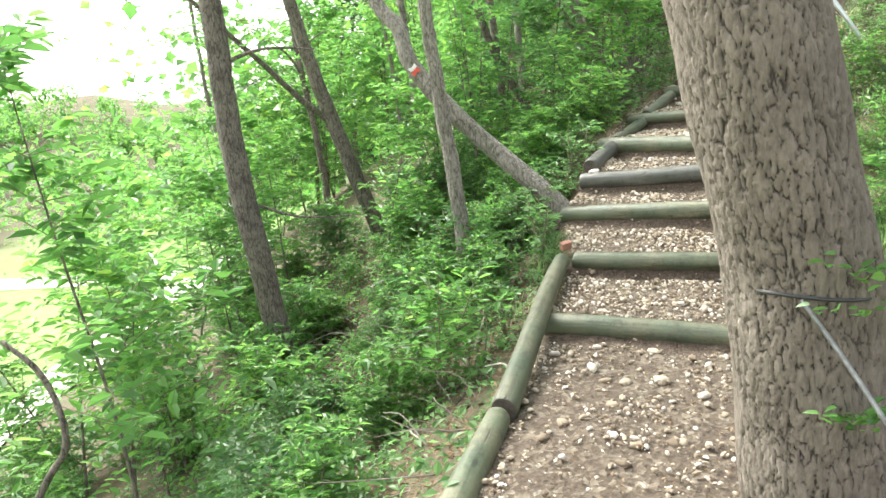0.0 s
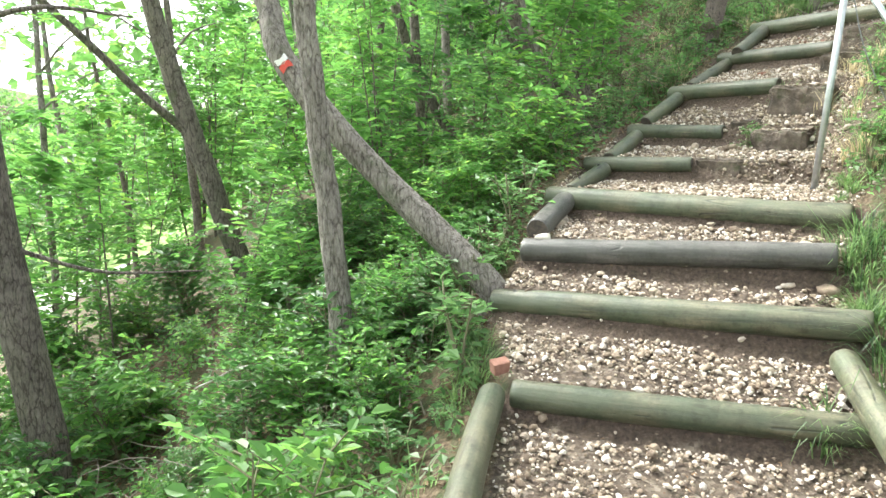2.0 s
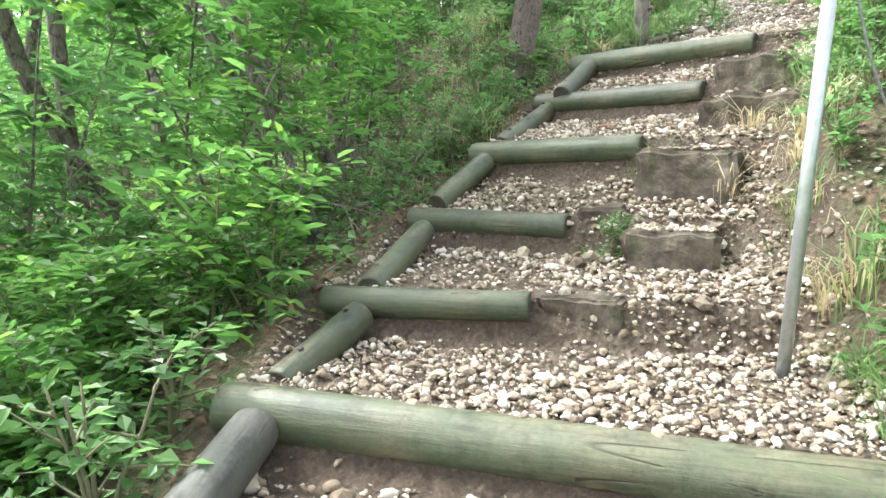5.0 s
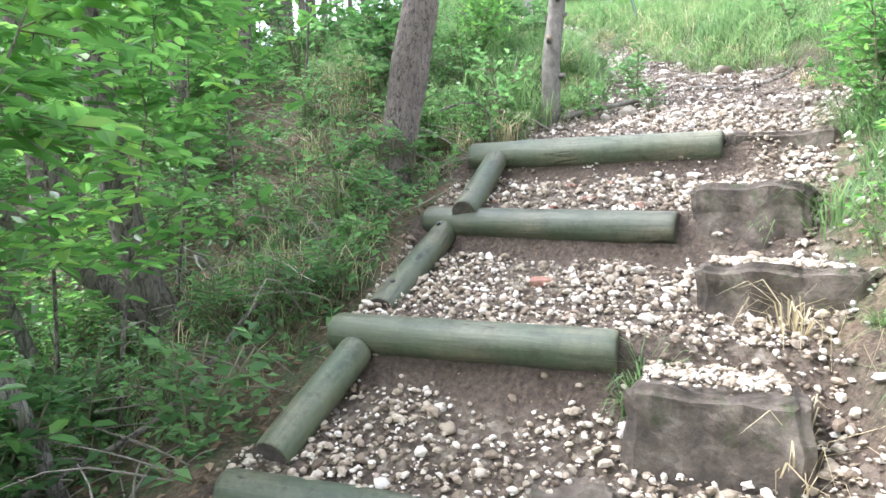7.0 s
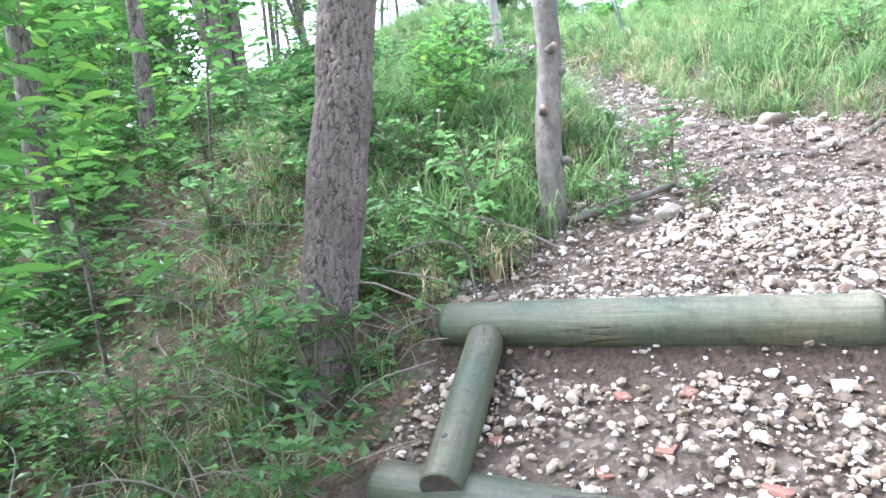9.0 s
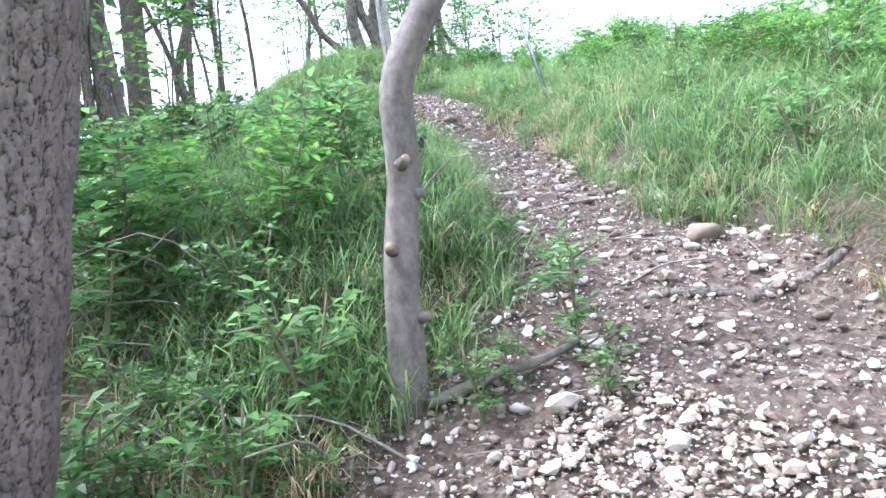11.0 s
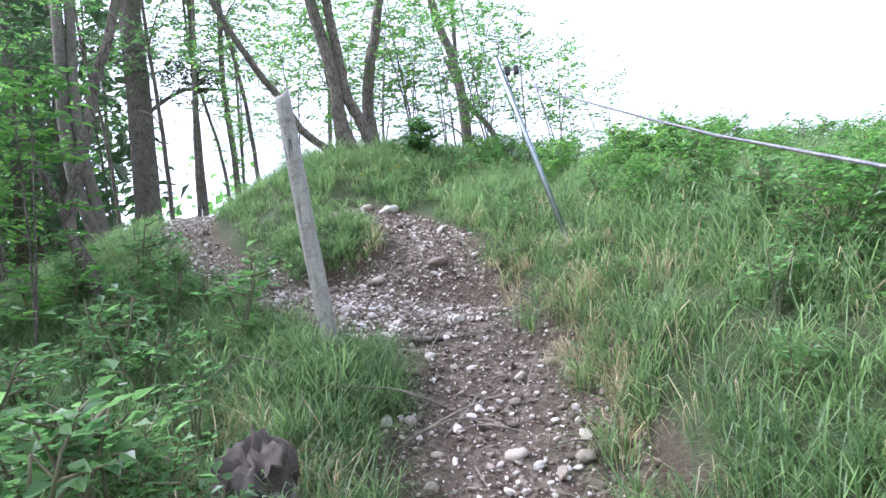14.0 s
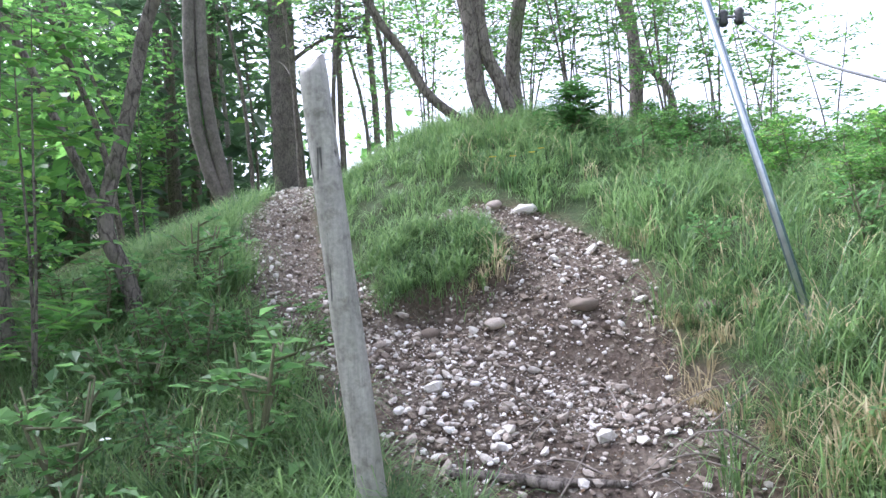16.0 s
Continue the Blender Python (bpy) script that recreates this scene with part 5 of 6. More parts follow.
herb_spots = spots_in(rng, 80, (-2.0, 5.2, 2.0, 13.0), lambda x, y: 0.08 < left_of_path(x, y) < 1.6 and clear_of_walk(x, y, 0.75))
herb_spots += [(2.05, 6.95), (2.1, 7.0), (4.05, 8.95), (4.2, 9.2), (4.4, 9.5), (4.5, 9.9), (3.3, 9.25), (3.1, 9.35), (3.75, 9.15), (3.9, 9.2), (4.35, 10.5), (4.45, 10.7), (4.5, 11.3), (4.3, 11.0), (5.35, 13.6), (5.2, 13.4)]
plant_out(HERBS, herb_spots, rng, 0.6, 1.4)
plant_out(HERBS, [(0.02, 5.68), (-0.1, 5.8), (-0.25, 5.95), (0.15, 5.95), (0.3, 6.15), (-0.02, 4.95), (0.0, 5.2), (-0.05, 5.4), (0.42, 6.5), (0.7, 6.95)], rng, 1.2, 1.9)
plant_out(HERBS, spots_in(rng, 45, (2.6, 5.1, 10.6, 14.5), lambda x, y: 0.1 < left_of_path(x, y) < 2.6 and clear_of_walk(x, y, 0.8)), rng, 1.1, 2.2)
plant_out(HERBS, spots_in(rng, 56, (0.6, 3.4, 7.9, 10.8), lambda x, y: left_of_path(x, y) > 0.1 and clear_of_walk(x, y, 0.8)), rng, 0.8, 1.8)
plant_out(HERBS, spots_in(rng, 58, (5.4, 10.0, 8.6, 15.5), lambda x, y: 0.25 < float(right_gap(x, y)) < 2.6), rng, 0.8, 1.5)
plant_out(HERBS, spots_in(rng, 33, (1.5, 4.4, 2.0, 8.0), lambda x, y: 0.1 < float(right_gap(x, y)) < 1.2), rng, 0.8, 1.7)
plant_out(BUSH, spots_in(rng, 44, (-1.8, 0.6, 4.6, 8.4), lambda x, y: left_of_path(x, y) > 0.3 and clear_of_walk(x, y, 1.0)), rng, 0.5, 1.0)
plant_out(BUSH[:2], spots_in(rng, 14, (-2.4, -0.6, 1.8, 5.2), lambda x, y: left_of_path(x, y) > 0.6), rng, 0.4, 0.8)
plant_out(FRONT, spots_in(rng, 12, (-7.5, -3.2, 4.6, 11.0), lambda x, y: x < -3.2), rng, 0.75, 1.25)
plant_out(BUSH[:3], spots_in(rng, 12, (-6.5, -2.4, 5.5, 9.5), lambda x, y: x < -2.4), rng, 0.8, 1.6)
plant_out(FRONT[:2], [(1.15, 8.7), (0.75, 8.2), (1.45, 9.5), (0.3, 7.9), (1.9, 10.3), (2.5, 10.9), (0.95, 8.9), (0.5, 8.6)], rng, 0.8, 1.05)


# ---- grass ----
def grass(name, label, mat, centres, blades, radius, rng, lo, hi, bend=1.0, width=0.0031, lift=-0.01):
    """Tussocks: blades that leave the middle of each tuft and arch outwards and down."""
    c = np.asarray(centres, float)
    size = np.repeat(rng.uniform(0.35, 1.4, len(c)), blades)
    c = np.repeat(c, blades, axis=0)
    n = len(c)
    out = rng.normal(0, 1, (n, 2))
    root = on_ground(c + out * radius * size[:, None] * 0.7) + np.array([0, 0, lift])
    a = np.arctan2(out[:, 1], out[:, 0]) + rng.normal(0, 0.7, n)
    lean = np.abs(rng.normal(0.25, 0.25, n))
    curl = bend * rng.uniform(0.5, 1.0, n) * 2.3
    ln = rng.uniform(lo, hi, n) * size
    wide = width * rng.uniform(0.6, 1.3, n)
    ahead, side = np.stack([np.cos(a), np.sin(a), 0 * a], 1), np.stack([-np.sin(a), np.cos(a), 0 * a], 1)
    p, rows = root, []
    for k, w in enumerate((1.0, 0.85, 0.6, 0.1)):
        rows += [p - side * (wide * w)[:, None], p + side * (wide * w)[:, None]]
        th = lean + curl * (k / 2.0) ** 1.3
        p = p + (ahead * np.sin(th)[:, None] + np.array([0, 0, 1.0]) * np.cos(th)[:, None]) * (ln / 3)[:, None]
    v = np.stack(rows, 1).reshape(-1, 3)
    f = np.array([[0, 1, 3, 2], [2, 3, 5, 4], [4, 5, 7, 6]])[None] + (np.arange(n) * 8)[:, None, None]
    return tagged(new(name, mesh_from(name, v, f.reshape(-1, 4), mat, False)), label, "grass", kind="stuff")


def on_ground(xy):
    xy = np.asarray(xy)
    return np.column_stack([xy, terrain(xy[:, 0], xy[:, 1])[0] - 0.01])


def field(rng, n, box, keep):
    x, y = rng.uniform(box[0], box[1], n), rng.uniform(box[2], box[3], n)
    ok = keep(x, y)
    return np.column_stack([x, y])[ok]


def left_gap(x, y):
    return np.interp(y, LEFT_Y, LEFT_X) - x


gr = np.random.default_rng(9)
bank_l = field(gr, 2000, (3.1, 5.6, 9.35, 18.0), lambda x, y: (left_gap(x, y) > -0.04) & (left_gap(x, y) < 1.9))
grass("grass", "long fresh grass hanging over the edge of the upper path", M_GRASS, bank_l, 46, 0.05, gr, 0.16, 0.36)
bank_r = field(gr, 3600, (4.6, 10.5, 8.0, 16.0), lambda x, y: (right_gap(x, y) > 0.04) & (right_gap(x, y) < 3.6))
grass("grass", "long fresh grass on the sunny bank", M_GRASS, bank_r, 40, 0.06, gr, 0.14, 0.36)
mound = field(gr, 1200, (4.8, 9.0, 13.2, 18.5), lambda x, y: (right_gap(x, y) > -1.5) & (terrain(x, y)[1] < 0.3) & ((x > 5.5) | (y < 13)))
grass("grass", "short grass on the mound", M_GRASS, mound, 40, 0.05, gr, 0.12, 0.26)
stair_r = field(gr, 1400, (1.3, 5.2, 1.0, 8.2), lambda x, y: (right_gap(x, y) > 0.0) & (right_gap(x, y) < 1.7))
grass("grass", "grass on the uphill side of the steps", M_GRASS, stair_r, 36, 0.05, gr, 0.14, 0.32)
stair_l = field(gr, 520, (-3.0, 3.0, 0.5, 9.6), lambda x, y: (left_gap(x, y) > 0.08) & (left_gap(x, y) < 2.0) & (relief(x * 1.5, y * 1.5) > -0.1) & ~((x > 1.4) & (gr.uniform(0, 1, len(x)) < 0.75)))
wood_bank = field(gr, 420, (1.0, 3.6, 8.4, 12.0), lambda x, y: (left_gap(x, y) > 0.15) & (left_gap(x, y) < 2.4))
grass("grass", "thin grass on the shaded bank by the pine", M_GRASS, wood_bank, 22, 0.05, gr, 0.12, 0.32, 1.0, 0.0026)
grass("dry_grass", "dead grass hanging down the shaded bank", M_STRAW, wood_bank[::2], 18, 0.05, gr, 0.14, 0.34, 1.3, 0.0022)
grass("grass", "thin woodland grass below the steps", M_GRASS, stair_l, 26, 0.05, gr, 0.12, 0.28, 1.0, 0.0032)
dry = np.vstack([field(gr, 60, (5.9, 7.3, 10.6, 13.0), lambda x, y: np.abs(right_gap(x, y) - 0.08) < 0.18), field(gr, 90, (4.4, 8.0, 8.3, 14.0), lambda x, y: np.abs(right_gap(x, y) - 0.06) < 0.14), field(gr, 90, (3.0, 5.4, 9.2, 13.0), lambda x, y: np.abs(left_gap(x, y) - 0.35) < 0.35), field(gr, 60, (2.0, 4.4, 5.5, 8.3), lambda x, y: np.abs(right_gap(x, y)) < 0.35), [(6.85, 12.0), (6.7, 11.9), (6.95, 11.8), (6.6, 11.7), (6.12, 13.58), (6.2, 13.6), (6.05, 13.57)]])
grass("dry_grass", "dry straw-coloured grass hanging over bare soil", M_STRAW, dry, 40, 0.03, gr, 0.14, 0.30, 1.35, 0.0026, 0.0)
rim = np.vstack([field(gr, 260, (5.0, 7.3, 9.4, 13.2), lambda x, y: np.abs(right_gap(x, y) + 0.02) < 0.12), field(gr, 130, (4.2, 5.5, 9.8, 12.6), lambda x, y: np.abs(left_gap(x, y)) < 0.10)])
grass("grass", "tussocks hanging over the worn edges of the path", M_GRASS, rim, 46, 0.035, gr, 0.2, 0.38, 1.15)
grass("dry_grass", "dead straw among the tussocks at the edge of the path", M_STRAW, rim, 16, 0.04, gr, 0.16, 0.34, 1.3, 0.0024)
straw = field(gr, 900, (4.0, 9.5, 9.0, 16.0), lambda x, y: ((right_gap(x, y) > 0.1) & (right_gap(x, y) < 3.0)) | ((left_gap(x, y) > 0.1) & (left_gap(x, y) < 1.4)))
grass("dry_grass", "thin dead straw scattered through the green grass", M_STRAW, straw, 9, 0.06, gr, 0.14, 0.34, 1.1, 0.0024)
ledge_turf = field(gr, 110, (5.55, 6.34, 13.56, 14.3), lambda x, y: terrain(x, y)[1] < 0.4)
grass("grass", "grassy turf ledge in the middle of the stony path", M_GRASS, ledge_turf, 60, 0.045, gr, 0.08, 0.19, 1.1)
post_turf = field(gr, 60, (5.0, 5.55, 11.35, 12.05), lambda x, y: left_gap(x, y) > -0.28)
grass("grass", "long grass round the foot of the wooden post", M_GRASS, post_turf, 60, 0.04, gr, 0.2, 0.38)
tread_tufts = [(0.06, 4.9), (0.08, 5.1), (0.05, 5.3), (0.0, 5.0), (0.02, 5.25), (-0.05, 4.85), (0.2, 5.95), (0.25, 6.1), (2.0, 7.05), (2.46, 7.28), (1.3, 4.3), (2.15, 5.75), (2.05, 5.7), (2.2, 5.9), (3.05, 7.15), (3.3, 7.3), (3.2, 7.5), (1.75, 4.9), (1.85, 5.1), (2.88, 6.9), (2.42, 7.3)]
grass("grass", "single grass tufts on the treads and beside the blocks", M_GRASS, tread_tufts, 60, 0.03, gr, 0.12, 0.26)
low = field(gr, 34000, (-4.2, 4.0, 0.5, 13.0), lambda x, y: (left_gap(x, y) > 0.0) & (left_gap(x, y) < 4.2))


def dead_twigs(rng, n, box, keep):
    """A tangle of thin bent twigs on the forest floor, too many to tell apart."""
    xy = field(rng, n, box, keep)
    n = len(xy)
    foot = on_ground(xy)
    a, ln = rng.uniform(0, 2 * np.pi, n), rng.uniform(0.15, 0.6, n)
    up, out = np.abs(rng.normal(0.12, 0.3, n)), []
    for p, q, d, u in zip(foot, a, ln, up):
        b = q + rng.normal(0, 0.5)
        mid = p + np.array([math.cos(q) * d * 0.5, math.sin(q) * d * 0.5, 0.02 + u * d * 0.6])
        end = mid + np.array([math.cos(b) * d * 0.5, math.sin(b) * d * 0.5, (rng.uniform(-0.5, 0.5) * u) * d])
        r = rng.uniform(0.002, 0.006)
        out.append(tube(spline(np.array([p, mid, end]), 6), np.linspace(r, r * 0.4, 6), 4, close=False))
    v, f = joined(out)
    tagged(new("dead_twigs", mesh_from("dead_twigs", v, f, M_DEADWOOD)), "tangle of thin grey-brown dead twigs on the slope", "twigs", kind="stuff")


dead_twigs(gr, 900, (0.2, 3.4, 7.6, 11.2), lambda x, y: (left_gap(x, y) > 0.1) & (left_gap(x, y) < 2.6))
dead_twigs(gr, 700, (-2.6, 1.0, 2.0, 7.6), lambda x, y: (left_gap(x, y) > 0.2) & (left_gap(x, y) < 2.6))
dead_twigs(gr, 160, (3.2, 6.6, 9.0, 12.6), lambda x, y: (left_gap(x, y) < 0.6) & (right_gap(x, y) < 0.1))


def ground_leaves(name, label, mat, places, rng, leaf, width, lift):
    n = len(places)
    base = np.array([[-0.5, 0, 0], [0, 0.5, 0.12], [0.5, 0, -0.05], [0, -0.5, 0.12]])
    m = turns(rng, n, 0.4) * (leaf * rng.uniform(0.5, 1.3, n))[:, None, None] * np.array([1, width, 1])
    v, f = scatter(base, np.array([[0, 1, 2, 3]]), m, places + np.column_stack([np.zeros(n), np.zeros(n), rng.uniform(0.005, lift, n)]))
    return tagged(new(name, mesh_from(name, v, f, mat, False)), label, "ground cover", kind="stuff")


ground_leaves("ground_cover", "small green leaves of low plants on the slope", M_HERB, on_ground(low), gr, 0.055, 0.6, 0.14)
litter = field(gr, 30000, (-3.0, 5.0, 0.5, 13.0), lambda x, y: (left_gap(x, y) > -0.05) & (left_gap(x, y) < 4.0))
ground_leaves("leaf_litter", "brown dead leaves scattered on the forest soil", M_LITTER, on_ground(litter), gr, 0.045, 0.5, 0.03)
path_litter = field(gr, 36000, (-0.4, 6.8, 0.5, 14.0), lambda x, y: (terrain(x, y)[1] > 0.5) & (gr.uniform(0, 1, len(x)) < np.where(y > 8.8, 1.0, np.where(y < 4.6, 0.6, 0.12))))
ground_leaves("leaf_litter", "brown bark scraps and dead leaves on the path", M_LITTER, on_ground(path_litter) + np.array([0, 0, 0.01]), gr, 0.022, 0.4, 0.012)


# flowers
def flower(at, petal_mat, label, petals, r):
    x, y = at
    z = ground_at(x, y)
    ob = thing("flower", (x, y, z), label, "flower", "flowers by the path")
    v, f = tube(np.array([(0, 0, -0.02), (0.01, 0, 0.1), (0.0, 0.01, 0.2)]), [0.002, 0.002, 0.0015], 5)
    child("stalk", quads_mesh("stalk", v, f, M_GRASS), ob)
    base = np.array([[0.1, 0, 0], [0.6, 0.42, 0.22], [1, 0, 0.15], [0.6, -0.42, 0.22]]) * r
    a = np.linspace(0, 2 * np.pi, petals, endpoint=False)
    m = np.stack([np.array([[math.cos(q), -math.sin(q), 0], [math.sin(q), math.cos(q), 0], [0, 0, 1]]) for q in a])
    v, f = scatter(base, np.array([[0, 1, 2, 3]]), m, np.tile([0, 0.01, 0.2], (petals, 1)))
    child("petals", mesh_from("petals", v, f, petal_mat, False), ob)


for p in ((6.55, 14.55), (6.68, 14.5), (6.82, 14.48), (6.9, 14.5)):
    flower(p, M_YELLOW, "yellow flower on a thin stalk in the grass", 6, 0.03)
for p in ((4.35, 12.0), (4.3, 11.85), (4.4, 12.6)):
    flower(p, M_WHITE, "small white flower among the herbs", 5, 0.022)

# brick scraps
for k, (x, y, sx, rot) in enumerate([(0.15, 4.72, 0.075, 20), (3.08, 8.42, 0.05, 70), (3.2, 8.3, 0.045, 10), (2.75, 8.55, 0.04, 40), (2.55, 7.9, 0.085, -35), (3.0, 8.2, 0.05, 30), (2.85, 8.25, 0.04, 80), (6.35, 12.55, 0.05, 10), (3.05, 7.95, 0.06, 100)]):
    bm = bmesh.new()
    bmesh.ops.create_cube(bm, size=1)
    bmesh.ops.bevel(bm, geom=bm.edges[:], offset=0.07, segments=1, affect="EDGES")
    for v in bm.verts:
        v.co = Vector((v.co.x * sx, v.co.y * sx * 0.75, v.co.z * sx * (0.75 if k == 0 else 0.28))) * (1 + 0.25 * noise.noise(v.co * 3 + Vector((k, 0, 0))))
    me = bpy.data.meshes.new("brick_piece")
    bm.to_mesh(me)
    bm.free()
    me.materials.append(M_BRICK)
    ob = new("brick_piece", me)
    z = 0.335 if k == 0 else ground_at(x, y) + sx * 0.12
    ob.matrix_world = pose(x, y, z, 8, -6, rot)
    tagged(ob, "broken red brick on the end of an edging log" if k == 0 else "red brick fragment among the gravel", "brick", "brick pieces")


# ---- far woods across the valley ----
def far_woods():
    r = np.random.default_rng(77)
    cs = []
    while len(cs) < 420:
        x, y = r.uniform(-130, 30), r.uniform(20, 150)
        if (x < -32 or y > 50 or (-24 < x < -3 and 24 < y)) and x < 12 + (y - 40) * 0.2 and not (-36 < x < -9 and 26 < y < 42) and not (x < -0.72 * y and x > -50):
            cs.append((x, y))
    cs += [(-14 - 2.2 * k, 40 + (k * 7) % 9) for k in range(12)] + [(-6.5, 14), (-7.5, 17), (-5.0, 19), (-8.0, 21), (-4.0, 23)] + [(-11 + (k * 3.7) % 13, 21 + (k * 2.3) % 19) for k in range(44)]
    c = np.array(cs)
    z = terrain(c[:, 0], c[:, 1])[0]
    vs = []
    for (x, y), g in zip(c, z):
        n = 130 if y > 45 else 260
        h = r.uniform(4.5, 8.5)
        p = r.normal(0, 0.42, (n, 3)) * np.array([h * 0.36, h * 0.36, h * 0.4]) + np.array([x, y, g + h * 0.52])
        base = np.array([[-0.5, 0, 0], [0, 0.4, 0.1], [0.5, 0, -0.1], [0, -0.4, 0.1]])
        m = turns(r, n, 0.7) * (r.uniform(0.35, 0.95, n) * (1.0 if y > 45 else 0.4))[:, None, None]
        vs.append(scatter(base, np.array([[0, 1, 2, 3]]), m, p))
    v, f = joined(vs)
    tagged(new("far_woods", mesh_from("far_woods", v, f, M_LEAF, False)), "bright green woodland across the valley", "trees", kind="stuff")


far_woods()


def far_pines():
    """A dark belt of conifers behind the upper path."""
    r = np.random.default_rng(78)
    vs = []
    for k in range(44):
        y = 26.0 + (k * 2.9) % 24
        x = 0.8 + 0.125 * y - (k * 4.1) % 14.5
        g, h, n = ground_at(x, y), r.uniform(11, 16), 460
        u = r.uniform(0.06, 1, n)
        a = r.uniform(0, 6.28, n)
        d = (1.05 - u) * h * 0.24 * np.sqrt(r.uniform(0.1, 1, n))
        p = np.stack([x + d * np.cos(a), y + d * np.sin(a), g + u * h], 1)
        base = np.array([[-0.5, 0, 0], [0, 0.2, 0.06], [0.5, 0, -0.12], [0, -0.2, 0.06]])
        m = turns(r, n, 0.5) * r.uniform(0.3, 0.8, n)[:, None, None]
        vs.append(scatter(base, np.array([[0, 1, 2, 3]]), m, p))
        trunk = tube(np.array([(x, y, g - 0.2), (x, y, g + h * 0.5), (x, y, g + h)]), [0.16, 0.1, 0.02], 8)
        child("trunk", quads_mesh("trunk", *trunk, M_DARK), pines)
    v, f = joined(vs)
    tagged(child("crown", mesh_from("crown", v, f, M_NEEDLE, False), pines), kind="stuff")


pines = thing("pine_wood", (-2, 30, ground_at(-2, 30)), "dark pine wood behind the upper path", "trees", kind="stuff")
pines.location = (0, 0, 0)
far_pines()

# ---- stones: last ----
g2 = (1 + math.sqrt(5)) / 2
ICO = np.array([(-1, g2, 0), (1, g2, 0), (-1, -g2, 0), (1, -g2, 0), (0, -1, g2), (0, 1, g2), (0, -1, -g2), (0, 1, -g2), (g2, 0, -1), (g2, 0, 1), (-g2, 0, -1), (-g2, 0, 1)]) / math.sqrt(1 + g2 * g2)
ICO_F = np.array([(0, 11, 5), (0, 5, 1), (0, 1, 7), (0, 7, 10), (0, 10, 11), (1, 5, 9), (5, 11, 4), (11, 10, 2), (10, 7, 6), (7, 1, 8), (3, 9, 4), (3, 4, 2), (3, 2, 6), (3, 6, 8), (3, 8, 9), (4, 9, 5), (2, 4, 11), (6, 2, 10), (8, 6, 7), (9, 8, 1)])


OCTA = np.array([(1.0, 0, 0), (-1, 0, 0), (0, 1, 0), (0, -1, 0), (0, 0, 1), (0, 0, -1)])
OCTA_F = np.array([(0, 2, 4), (2, 1, 4), (1, 3, 4), (3, 0, 4), (2, 0, 5), (1, 2, 5), (3, 1, 5), (0, 3, 5)])


def stones_stuff(name, label, mat, places, sizes, rng):
    made = []
    for pick, form, faces in ((sizes >= 0.0095, ICO * rng.uniform(0.75, 1.2, (12, 1)), ICO_F), (sizes < 0.0095, OCTA * rng.uniform(0.85, 1.2, (6, 1)), OCTA_F)):
        n = int(pick.sum())
        m = turns(rng, n, 0.35) * sizes[pick][:, None, None] * np.stack([rng.uniform(0.8, 1.5, n), rng.uniform(0.7, 1.1, n), rng.uniform(0.5, 0.85, n)], 1)[:, None, :]
        made.append(scatter(form, faces, m, places[pick]))
    v, f = joined(made)
    tagged(new(name, mesh_from(name, v, f, mat, False)), label, "gravel", kind="stuff")


sr = np.random.default_rng(13)
pale = field(sr, 125000, (-0.35, 4.2, 1.2, 9.0), lambda x, y: (terrain(x, y)[1] > 0.45) & (y < 9.0) & (sr.uniform(0, 1, len(x)) > riser(x, y) * 0.93) & (sr.uniform(0, 1, len(x)) < (0.35 + 0.65 * (relief(x * 1.6, y * 1.6, 4.0) > -0.25)) * np.interp(y, [3.6, 3.9, 4.7, 5.0], [0.28, 0.5, 0.8, 1.0])))
sz = np.exp(sr.normal(-5.05, 0.45, len(pale)))
stones_stuff("gravel", "pale rounded limestone gravel on the treads", M_STONE, on_ground(pale) + np.column_stack([0 * sz, 0 * sz, 0.021 + sz * 0.3]), sz, sr)
upper = field(sr, 90000, (3.0, 7.2, 8.0, 18.0), lambda x, y: (terrain(x, y)[1] > 0.4) & ((y > 9.0) | (x > 3.2)) & (sr.uniform(0, 1, len(x)) < np.interp(x - 0.5 * y, [-0.6, 0.4, 0.9], [1.0, 0.9, 0.6])))
upper = np.vstack([upper, field(sr, 9000, (5.4, 6.9, 12.2, 14.6), lambda x, y: terrain(x, y)[1] > 0.4)])
sz = np.exp(sr.normal(-5.35, 0.6, len(upper)))
stones_stuff("gravel", "dull grey and buff stones on the upper path", M_STONE_DULL, on_ground(upper) + np.column_stack([0 * sz, 0 * sz, 0.018 + sz * 0.3]), sz, sr)
side_bed = field(sr, 5200, (2.0, 4.4, 5.6, 8.4), lambda x, y: (right_gap(x, y) > -0.5) & (right_gap(x, y) < 0.5))
sz = np.exp(sr.normal(-4.9, 0.45, len(side_bed)))
stones_stuff("gravel", "loose stones on the soil beside the old stone steps", M_STONE_DULL, on_ground(side_bed) + np.column_stack([0 * sz, 0 * sz, 0.018 + sz * 0.3]), sz, sr)


tops = []
for a, b, z, deep in BLOCK_TOPS:
    n = 420
    u, w = sr.uniform(0.08, 0.92, n), np.clip(np.abs(sr.normal(0.6, 0.28, n)), 0.12, 1.15)
    d = np.array(b) - np.array(a)
    back = np.array([-d[1], d[0]]) / np.hypot(*d)
    tops.append(np.column_stack([np.array(a) + u[:, None] * d + (w * deep)[:, None] * back, np.full(n, z + 0.008)]))
tops = np.vstack(tops)
sz = np.exp(sr.normal(-5.0, 0.4, len(tops)))
stones_stuff("gravel", "pale gravel lying on the old stone blocks", M_STONE, tops, sz, sr)


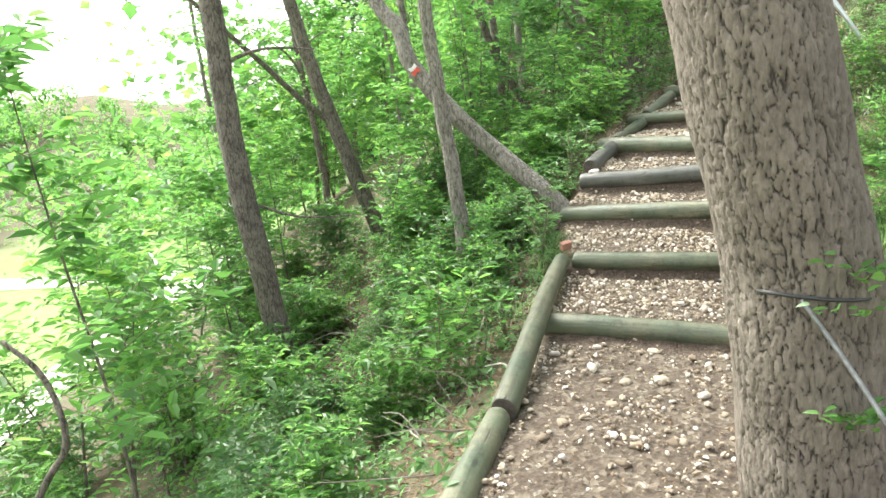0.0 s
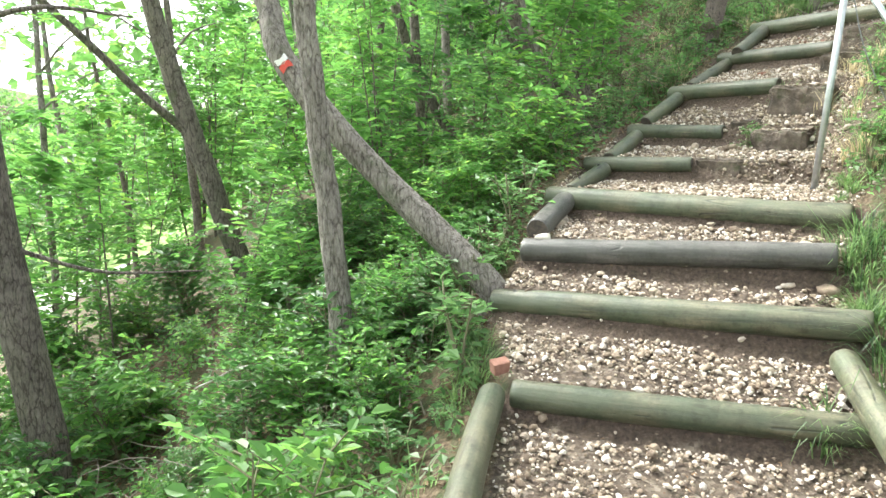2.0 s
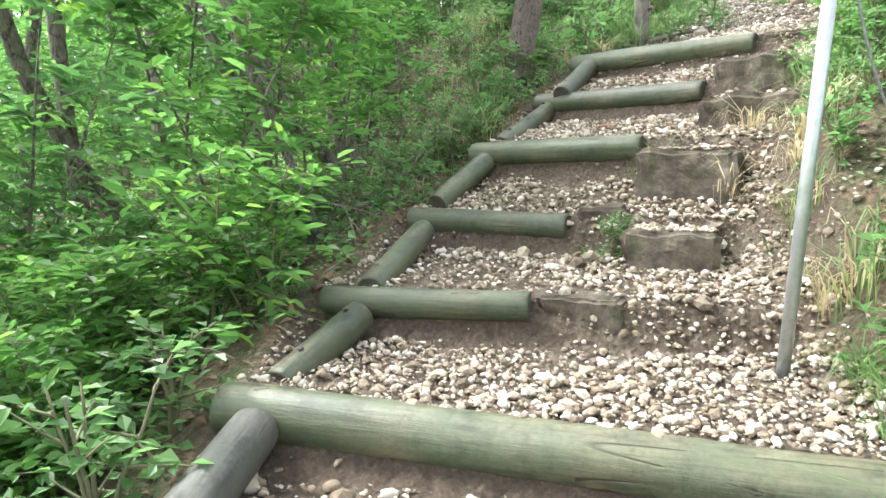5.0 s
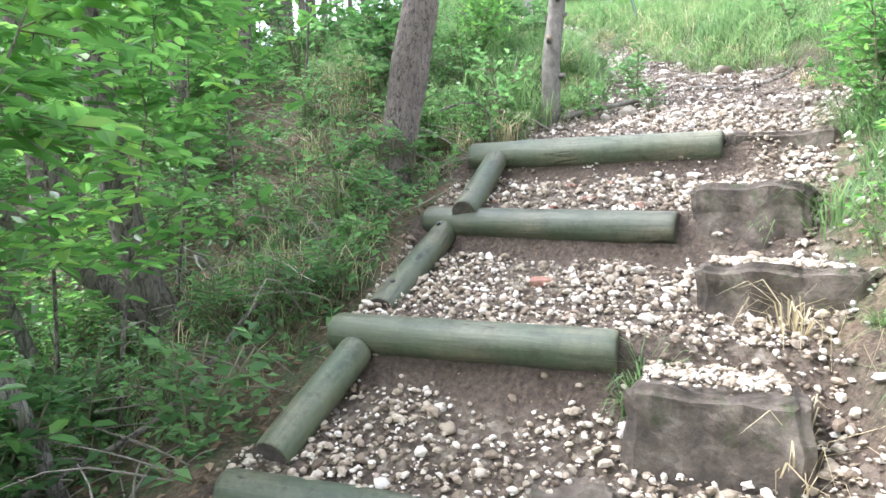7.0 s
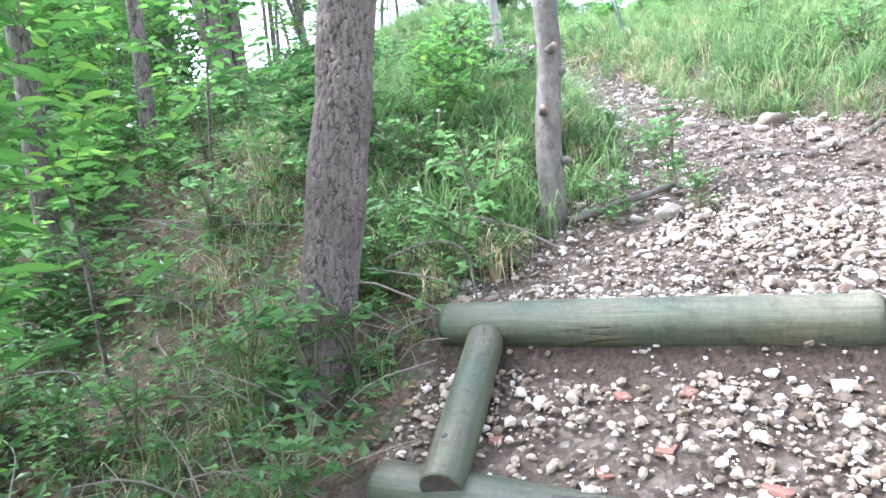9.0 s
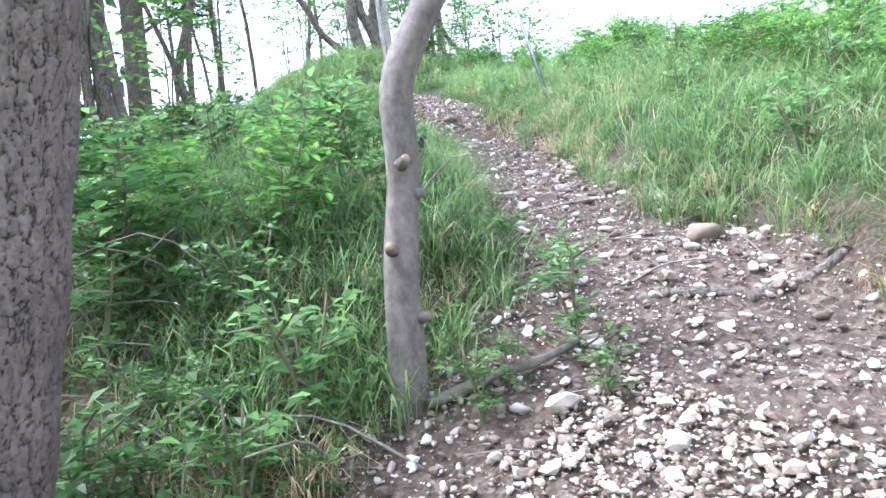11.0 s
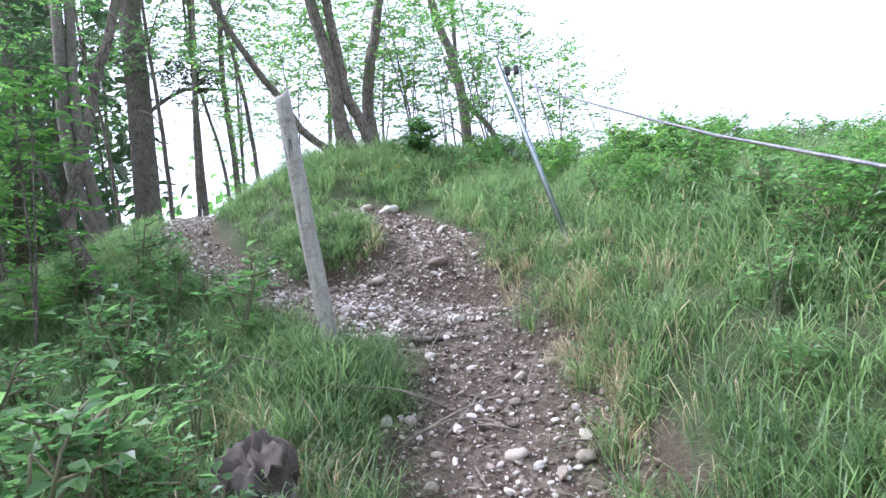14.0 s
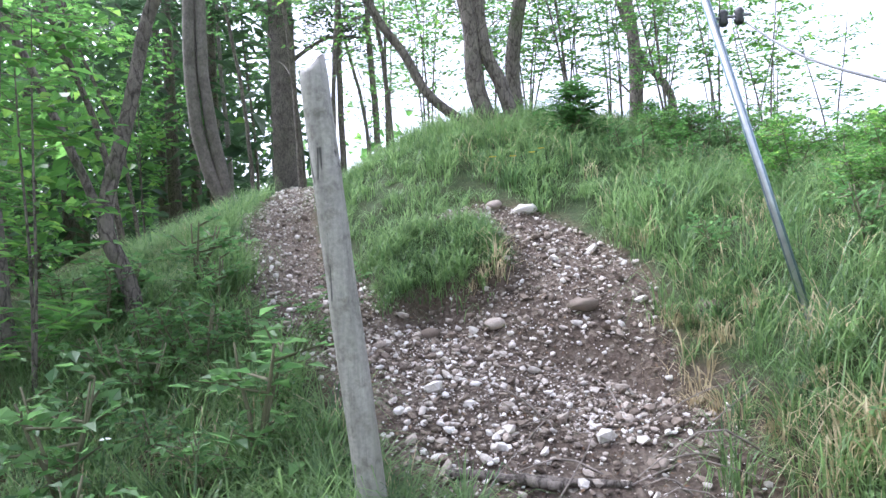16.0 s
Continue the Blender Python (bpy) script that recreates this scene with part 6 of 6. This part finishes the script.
def stone_form(seed):
    bm = bmesh.new()
    bmesh.ops.create_icosphere(bm, subdivisions=2, radius=1.0)
    for v in bm.verts:
        v.co *= 1 + 0.5 * noise.noise(v.co * 1.5 + Vector((seed * 5.0, 0, 0))) + 0.16 * noise.noise(v.co * 3.4 + Vector((0, seed, 0)))
        v.co.z *= 0.62
    me = bpy.data.meshes.new("stone")
    bm.to_mesh(me)
    bm.free()
    me.polygons.foreach_set("use_smooth", np.full(len(me.polygons), True))
    return me


FORMS = [stone_form(k) for k in range(8)]
for me in FORMS[:4]:
    me.materials.append(M_STONE)
for me in FORMS[4:]:
    me.materials.append(M_STONE_DULL)
low_spots = field(sr, 900, (-0.2, 3.4, 2.2, 8.9), lambda x, y: terrain(x, y)[1] > 0.7)[:170]
edge = np.array([(STEPS[k][0][0] + t * (STEPS[k][1][0] - STEPS[k][0][0]) + 0.05, STEPS[k][0][1] + t * (STEPS[k][1][1] - STEPS[k][0][1]) + 0.10) for k in (2, 3, 4) for t in sr.uniform(0.02, 0.98, 14)])
high_spots = field(sr, 900, (3.6, 7.0, 8.6, 14.4), lambda x, y: terrain(x, y)[1] > 0.6)[:110]
for k, (x, y) in enumerate(np.vstack([low_spots, edge, high_spots])):
    hi = k >= len(low_spots) + len(edge)
    s = sr.uniform(0.012, 0.026) if not hi else sr.uniform(0.010, 0.028)
    ob = new("stone", FORMS[(k % 4) + (4 if hi else 0)])
    ob.parent = ground
    ob.matrix_basis = pose(x, y, ground_at(x, y) + s * 0.25, sr.normal(0, 12), sr.normal(0, 12), sr.uniform(0, 360)) @ Matrix.Diagonal((s * sr.uniform(1, 1.5), s, s, 1))
for x, y, s in ((5.17, 9.39, 0.085), (5.36, 9.35, 0.035), (5.0, 9.33, 0.03), (5.77, 13.45, 0.05), (6.09, 13.35, 0.05), (6.5, 13.15, 0.06), (6.9, 12.7, 0.06), (6.45, 14.3, 0.05), (6.62, 14.15, 0.06), (6.2, 11.5, 0.04), (6.22, 11.4, 0.04), (6.18, 11.3, 0.04), (5.55, 10.9, 0.04), (5.75, 10.75, 0.035), (5.3, 10.2, 0.035), (5.5, 10.2, 0.04), (1.72, 5.12, 0.05), (1.7, 5.3, 0.055), (0.62, 6.2, 0.04), (0.58, 6.05, 0.045), (0.45, 5.75, 0.04), (0.5, 3.0, 0.032)):
    ob = new("rock", FORMS[4 + int(s * 1000) % 4] if y > 9 else FORMS[int(s * 1000) % 4])
    ob.matrix_world = pose(x, y, ground_at(x, y) + s * 0.3, 0, 0, s * 9000) @ Matrix.Diagonal((s * 1.25, s, s, 1))
    tagged(ob, "rounded pale rock lying on the path", "rock", "rocks on the path")
